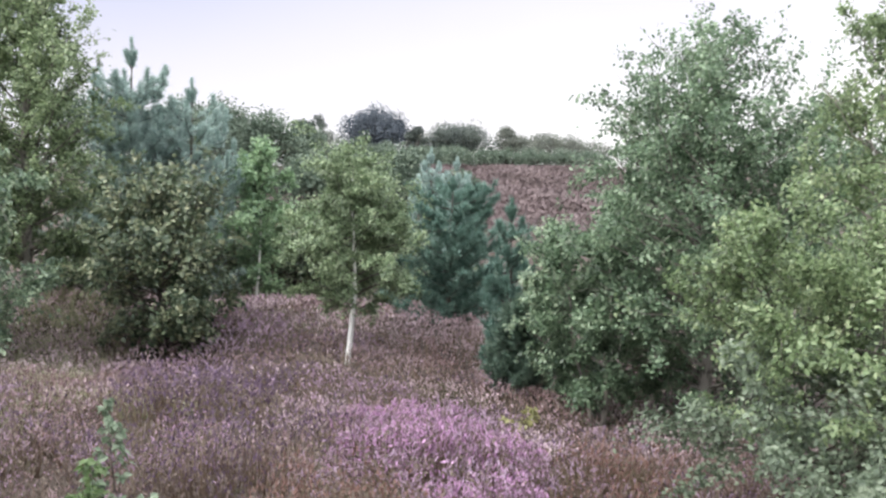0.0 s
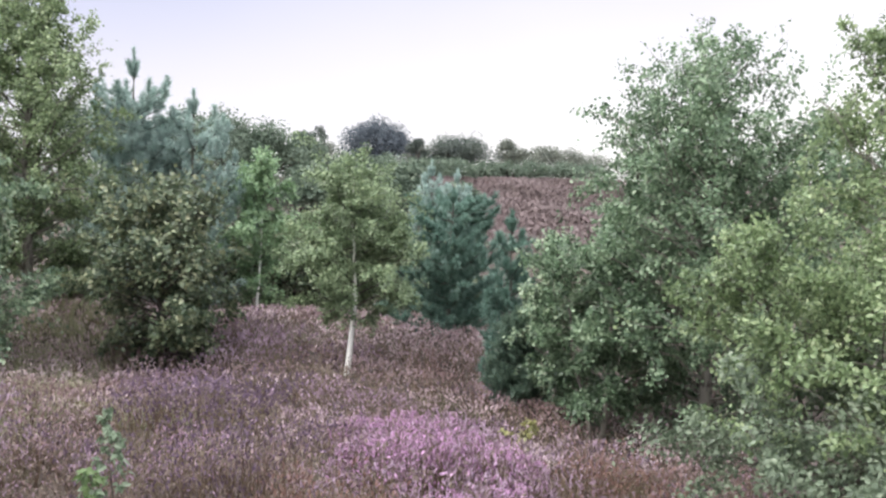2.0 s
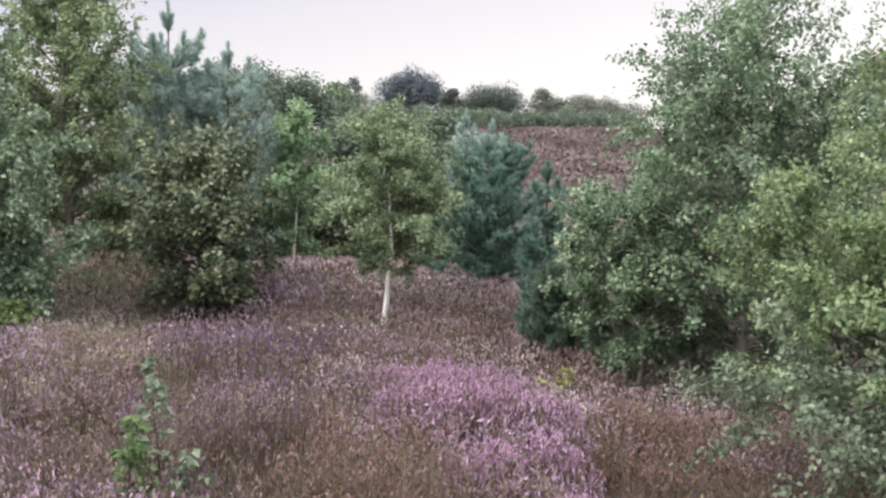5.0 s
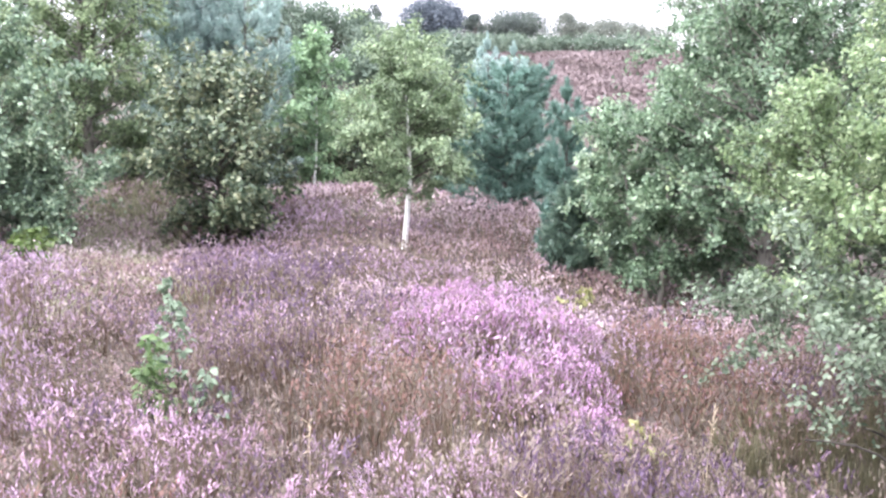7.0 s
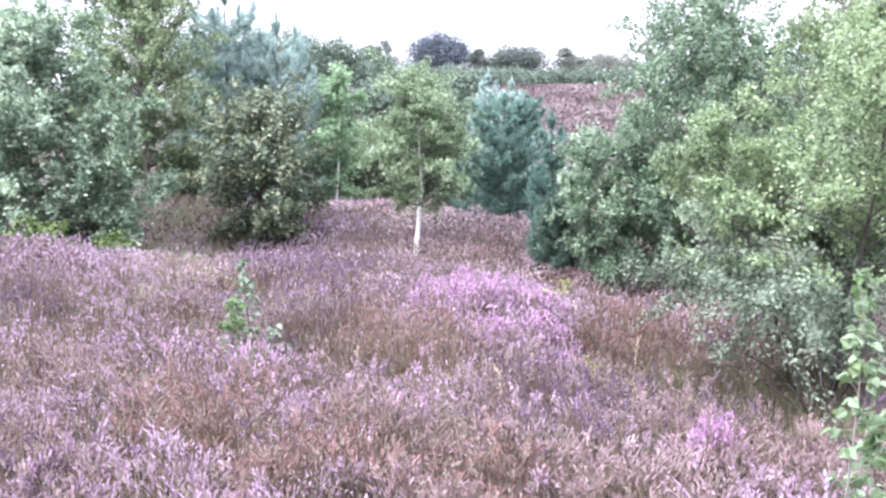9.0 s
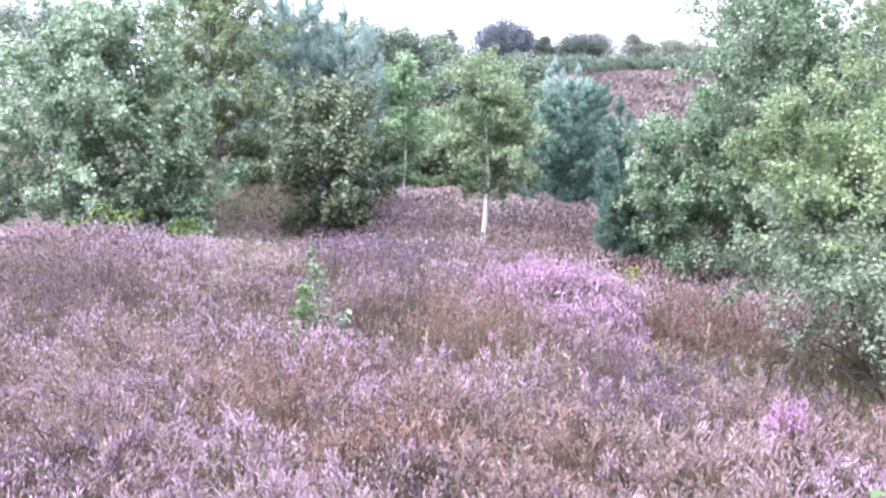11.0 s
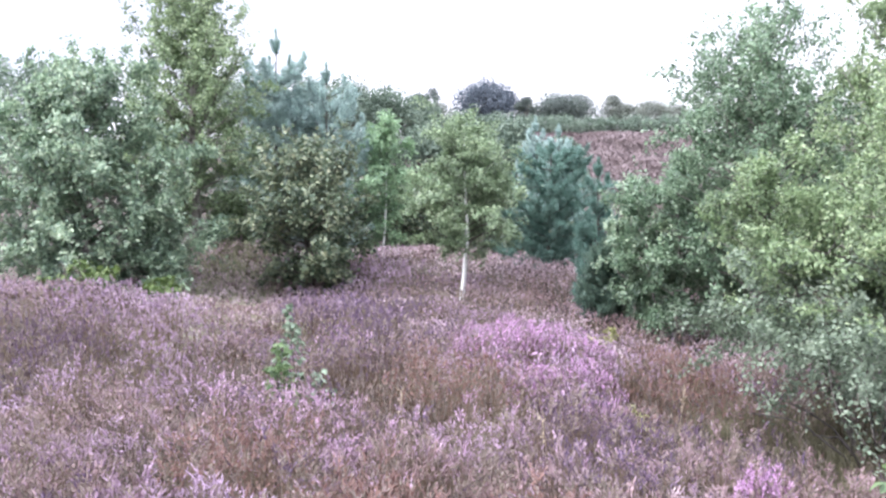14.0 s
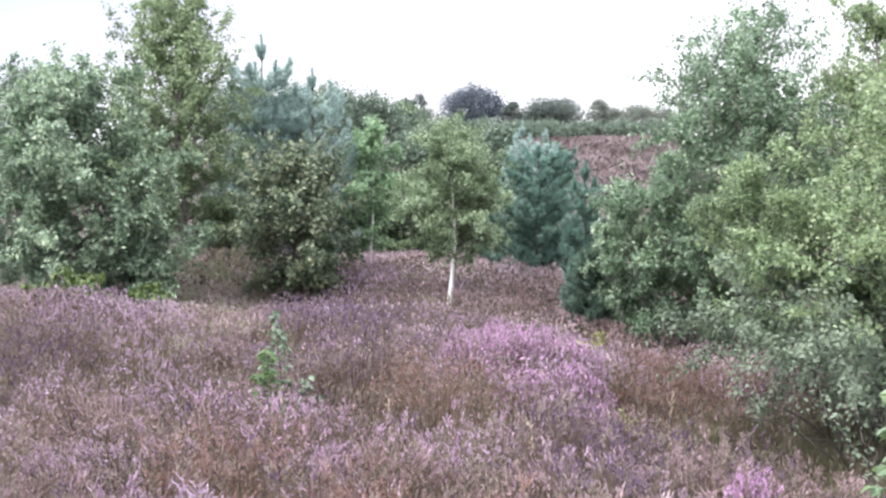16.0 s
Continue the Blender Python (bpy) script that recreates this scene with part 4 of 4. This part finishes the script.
# background woods
def far_tree(x, y, top, r, seed, mat, label, leaf=0.17, n=6500, name="oak_tree", deep=0.2, lumps=26):
    """A rounded crown of overlapping leafy lumps on a short forked trunk."""
    rng = np.random.default_rng(seed)
    root = new(name)
    z0 = float(ground_z(x, y)) - deep
    root.location = (x, y, z0)
    H = top - z0
    s = np.linspace(0, 1, 5)
    trunk_line = np.stack([0.06 * r * rng.normal() * s, 0.06 * r * rng.normal() * s, H * 0.7 * s], 1)
    V, F = tubes([(trunk_line, 0.022 * H * (1.1 - s))], 6)
    mesh_object("trunk", V, F, [M_BROWN_BARK], root, smooth=True)
    u, a = rng.uniform(0.0, 1.0, lumps), np.arange(lumps) * 2.39996 + rng.uniform(0, 1)
    up = np.sqrt(u)
    c = np.stack([np.cos(a) * np.sqrt(1 - up ** 2) * r * 0.72, np.sin(a) * np.sqrt(1 - up ** 2) * r * 0.72, H * (0.34 + 0.42 * up)], 1)
    c += rng.normal(0, 0.07 * r, (lumps, 3))
    size = rng.uniform(0.24, 0.40, lumps) * np.minimum(r, H * 0.7)
    lines = [(np.array([trunk_line[2], trunk_line[2] * 0.4 + p * 0.6, p]), np.array([0.02, 0.012, 0.005]) * H) for p in c]
    V, F = tubes(lines, 3)
    tagged(mesh_object("branchwork", V, F, [M_BROWN_BARK], root), kind="stuff")
    own = rng.choice(lumps, n, p=size ** 2 / (size ** 2).sum())
    d = rng.normal(size=(n, 3))
    d /= np.linalg.norm(d, axis=1, keepdims=True)
    P = c[own] + d * size[own][:, None] * rng.uniform(0.35, 1.12, (n, 1)) * [1.1, 1.1, 0.85]
    low = rng.uniform(0, 1, n) < 0.22
    P[low] = np.stack([rng.normal(0, 0.42 * r, low.sum()), rng.normal(0, 0.42 * r, low.sum()), H * rng.uniform(0.08, 0.5, low.sum())], 1)
    P[:, 2] *= H / np.quantile(P[:, 2], 0.998)
    P[:, :2] *= r / np.quantile(np.hypot(P[:, 0], P[:, 1]), 0.97)
    P[:, 2] = np.maximum(P[:, 2], 0.05)
    V, F = leaves(rng, P, leaf, 0, d * 0.8 + [0, 0, 0.5])
    mesh_object("crown", V, F, [mat], root)
    return tagged(root, label, "tree" if name != "gorse_bush" else "bush", "background trees")


far_tree(1.73, 52.03, 5.95, 1.85, 201, M_HAZY_OAK, "round dark oak on the skyline", n=18000, leaf=0.1)
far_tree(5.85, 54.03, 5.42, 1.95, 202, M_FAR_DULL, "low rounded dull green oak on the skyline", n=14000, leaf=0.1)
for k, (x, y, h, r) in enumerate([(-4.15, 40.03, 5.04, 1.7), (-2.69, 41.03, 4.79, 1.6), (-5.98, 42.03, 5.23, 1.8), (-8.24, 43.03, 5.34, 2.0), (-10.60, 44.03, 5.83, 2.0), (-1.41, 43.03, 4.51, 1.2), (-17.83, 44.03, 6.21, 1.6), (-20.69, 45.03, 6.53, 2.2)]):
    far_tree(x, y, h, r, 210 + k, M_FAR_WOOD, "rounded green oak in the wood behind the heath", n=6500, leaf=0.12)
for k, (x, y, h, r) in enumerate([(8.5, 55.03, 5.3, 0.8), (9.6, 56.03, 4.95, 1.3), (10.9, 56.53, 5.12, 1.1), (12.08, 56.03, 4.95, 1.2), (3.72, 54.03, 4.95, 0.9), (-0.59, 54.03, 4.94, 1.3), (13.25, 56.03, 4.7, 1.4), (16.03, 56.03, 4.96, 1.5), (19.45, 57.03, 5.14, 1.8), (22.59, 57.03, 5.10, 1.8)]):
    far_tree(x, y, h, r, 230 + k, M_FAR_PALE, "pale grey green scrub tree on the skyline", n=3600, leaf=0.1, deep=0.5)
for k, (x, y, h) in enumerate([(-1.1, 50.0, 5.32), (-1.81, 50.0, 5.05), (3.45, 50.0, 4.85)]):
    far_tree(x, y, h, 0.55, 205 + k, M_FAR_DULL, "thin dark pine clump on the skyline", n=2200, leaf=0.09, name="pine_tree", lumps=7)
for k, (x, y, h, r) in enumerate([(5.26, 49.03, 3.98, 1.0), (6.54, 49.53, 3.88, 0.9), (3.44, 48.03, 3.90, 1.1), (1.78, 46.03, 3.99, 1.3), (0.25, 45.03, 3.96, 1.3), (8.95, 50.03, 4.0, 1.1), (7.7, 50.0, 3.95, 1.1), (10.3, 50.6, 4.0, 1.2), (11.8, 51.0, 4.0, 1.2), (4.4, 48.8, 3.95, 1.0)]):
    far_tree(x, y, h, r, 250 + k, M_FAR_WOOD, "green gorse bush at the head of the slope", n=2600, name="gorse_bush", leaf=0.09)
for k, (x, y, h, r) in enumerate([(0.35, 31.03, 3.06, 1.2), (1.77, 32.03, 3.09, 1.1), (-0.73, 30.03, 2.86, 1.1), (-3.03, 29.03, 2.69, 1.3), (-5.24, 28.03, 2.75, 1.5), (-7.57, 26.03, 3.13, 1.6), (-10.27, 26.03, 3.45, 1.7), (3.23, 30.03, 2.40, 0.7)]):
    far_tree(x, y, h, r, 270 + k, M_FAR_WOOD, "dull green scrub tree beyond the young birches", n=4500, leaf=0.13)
# added scrub: its dark mass stands in for the shade under the trees
for k, (x, y, h, r) in enumerate([(-1.83, 23.63, 1.05, 0.7), (-0.80, 23.83, 0.97, 0.7), (0.26, 24.03, 0.95, 0.8), (-2.44, 24.53, 1.24, 0.8), (-1.25, 25.03, 1.15, 0.7), (-0.49, 25.53, 1.62, 0.8), (0.96, 25.03, 1.19, 0.8), (-3.04, 25.03, 1.65, 0.9), (1.49, 23.53, 0.43, 0.6), (2.68, 22.03, 0.36, 0.5)]):
    far_tree(x, y, h, r, 310 + k, M_OAK, "added dark low oak scrub standing in for shade under the trees", n=2200, leaf=0.11, deep=0.05)
for k, (x, y, h, r) in enumerate([(6.37, 21.03, 3.26, 1.5), (8.59, 20.03, 3.48, 1.6), (7.50, 14.53, 3.42, 1.5)]):
    broadleaf("birch_tree", x, y, h, r, 290 + k, M_BIRCH, M_GREY_BARK, 11000, 0.1, t0=0.05, peak=0.45, limbs=44, label="green birch in the thicket behind", group="background trees")

# ---------------------------------------------------------------- saplings in the heather
def leaf_mesh(name, size, width, mat, lobes):
    """One thick-veined leaf with a fold along its rib and a wavy rim."""
    bm = bmesh.new()
    n = 7
    rib, lft, rgt = [], [], []
    for i in range(n):
        u = i / (n - 1)
        w = width * math.sin(math.pi * min(1, 0.06 + 0.94 * u) ** 0.75) * (1 + lobes * (0.5 if i % 2 else -0.4))
        z = -0.25 * size * u * u
        rib.append(bm.verts.new((size * u, 0, z)))
        lft.append(bm.verts.new((size * u, w, z + 0.35 * w)))
        rgt.append(bm.verts.new((size * u, -w, z + 0.35 * w)))
    for i in range(n - 1):
        bm.faces.new((rib[i], rib[i + 1], lft[i + 1], lft[i]))
        bm.faces.new((rib[i], rgt[i], rgt[i + 1], rib[i + 1]))
    me = bpy.data.meshes.new(name)
    bm.to_mesh(me)
    bm.free()
    me.materials.append(mat)
    return me


def sapling(name, x, y, top, reach, seed, n_leaf, meshes, bark, label, stems=1, lean=(0, 0), low=0.1, width=0.008, category="sapling"):
    rng = np.random.default_rng(seed)
    root = new(name)
    z0 = float(ground_z(x, y)) - 0.02
    root.location = (x, y, z0)
    H = top - z0
    spots = []
    for k in range(stems):
        h = H * (1 if k == 0 else rng.uniform(0.5, 0.9))
        s = np.linspace(0, 1, 7)
        fan = rng.normal(0, 0.5 * reach, 2) * (k > 0)
        tp = np.stack([(lean[0] + fan[0]) * s, (lean[1] + fan[1]) * s, h * s], 1)
        tp[1:, :2] += np.cumsum(rng.normal(0, 0.015, (6, 2)), 0)
        V, F = tubes([(tp, width * (1.1 - s))], 6)
        mesh_object("stem", V, F, [bark], root, smooth=True)
        for i in range(max(4, n_leaf // stems // 4)):
            t = low + (1 - low) * rng.uniform(0, 1)
            o = np.array([np.interp(t, s, tp[:, c]) for c in range(3)])
            az, el = rng.uniform(0, 6.283), rng.uniform(-0.1, 0.9)
            d = np.array([np.cos(az) * np.cos(el), np.sin(az) * np.cos(el), np.sin(el)])
            L = reach * rng.uniform(0.4, 1) * (1.15 - t)
            V, F = tubes([(np.array([o, o + d * L * 0.5, o + d * L + [0, 0, -0.1 * L]]), np.array([0.004, 0.003, 0.0015]))], 3)
            twig = mesh_object("twig", V, F, [bark], root)
            for j in range(4):
                spots.append((o + d * L * (0.4 + 0.2 * j), az, twig))
    for p, az, twig in spots[:n_leaf + 8]:
        ob = new("leaf", meshes[rng.integers(len(meshes))])
        ob.parent = twig
        ob.location = p
        ob.rotation_euler = (rng.normal(0, 0.5), rng.normal(0.35, 0.45), az + rng.normal(0, 0.9))
        ob.scale = (rng.uniform(0.7, 1.2),) * 3
    return tagged(root, label, category)


BIRCH_LEAVES = [leaf_mesh("birch_leaf", 0.07, 0.03, M_SAPLING, 0.05), leaf_mesh("birch_leaf", 0.06, 0.026, M_SAPLING_FRESH, 0.08), leaf_mesh("birch_leaf", 0.066, 0.028, M_SAPLING_FRESH, 0.05)]
OAK_LEAVES = [leaf_mesh("oak_leaf", 0.076, 0.027, M_SAPLING, 0.3), leaf_mesh("oak_leaf", 0.064, 0.024, M_SAPLING, 0.35)]
PALE_LEAVES = [leaf_mesh("oak_leaf", 0.076, 0.027, M_SAPLING_PALE, 0.3)]
YELLOW_LEAVES = [leaf_mesh("bramble_leaf", 0.105, 0.042, M_YELLOW, 0.1), leaf_mesh("bramble_leaf", 0.09, 0.037, M_YELLOW, 0.15)]
STRAW_LEAVES = [leaf_mesh("bramble_leaf", 0.08, 0.032, M_STRAWLEAF, 0.1), leaf_mesh("bramble_leaf", 0.07, 0.028, M_STRAWLEAF, 0.15)]
sapling("birch_sapling", 2.16, 4.83, 0.87, 0.24, 301, 400, BIRCH_LEAVES, M_GREY_BARK, "thin birch sapling with a grey stem and light green leaves", lean=(0.1, 0.05), stems=2, width=0.0085)
sapling("oak_sapling", -1.82, 10.5, -0.22, 0.32, 302, 260, OAK_LEAVES, M_BROWN_BARK, "small oak sapling with fresh green leaves in the heather", stems=4, low=0.4)
sapling("oak_sapling", -1.72, 11.0, 0.12, 0.28, 303, 200, PALE_LEAVES, M_BROWN_BARK, "faded grey green oak sapling among the heather", stems=3, low=0.45)
sapling("oak_sapling", -1.42, 10.6, -0.55, 0.4, 304, 120, PALE_LEAVES, M_BROWN_BARK, "sprawling pale leaved seedling low in the heather", stems=4, low=0.45)
sapling("bramble", 2.11, 14.6, -0.68, 0.34, 305, 130, STRAW_LEAVES, M_BROWN_BARK, "small yellow green bramble beside the pink heather", stems=3, category="bramble")
sapling("bramble", -4.45, 15.6, -0.1, 0.6, 306, 280, YELLOW_LEAVES, M_BROWN_BARK, "yellow green bramble at the foot of the willow", stems=5, low=0.4, category="bramble")
sapling("bramble", -5.6, 15.2, 0.2, 0.6, 307, 240, YELLOW_LEAVES, M_BROWN_BARK, "yellow green bramble in front of the willow", stems=5, low=0.4, category="bramble")
sapling("bramble", 1.75, 9.6, -0.62, 0.28, 308, 80, STRAW_LEAVES, M_BROWN_BARK, "straggling bramble in the shade beside the heather", stems=3, category="bramble")


# ---------------------------------------------------------------- dry stalks standing out of the heather
def dry_stalk(x, y, top, seed, label):
    rng = np.random.default_rng(seed)
    root = new("dry_stalk")
    z0 = float(ground_z(x, y)) - 0.02
    root.location = (x, y, z0)
    s = np.linspace(0, 1, 6)
    tp = np.stack([0.05 * rng.normal() * s ** 2, 0.05 * rng.normal() * s ** 2, (top - z0) * s], 1)
    V, F = tubes([(tp, 0.004 * (1.15 - s))], 5)
    mesh_object("stem", V, F, [M_STRAW], root)
    ring = []
    for k in range(14):
        o = tp[-1] * (0.72 + 0.28 * k / 14)
        d = rng.normal(0, 0.02, 3) + [0, 0, 0.03]
        ring.append((np.array([o, o + d * 0.5, o + d]), np.array([0.002, 0.005, 0.001])))
    V, F = tubes(ring, 4)
    tagged(mesh_object("seed_head", V, F, [M_STRAW], root), "dry pale seed head")
    return tagged(root, label, "stalk", "dry stalks")


for k, (x, y, top) in enumerate([(1.99, 8.85, -0.35), (0.7, 7.2, -0.2), (-0.45, 8.6, -0.3)]):
    dry_stalk(x, y, top, 500 + k, "single dry straw coloured stalk among the heather")
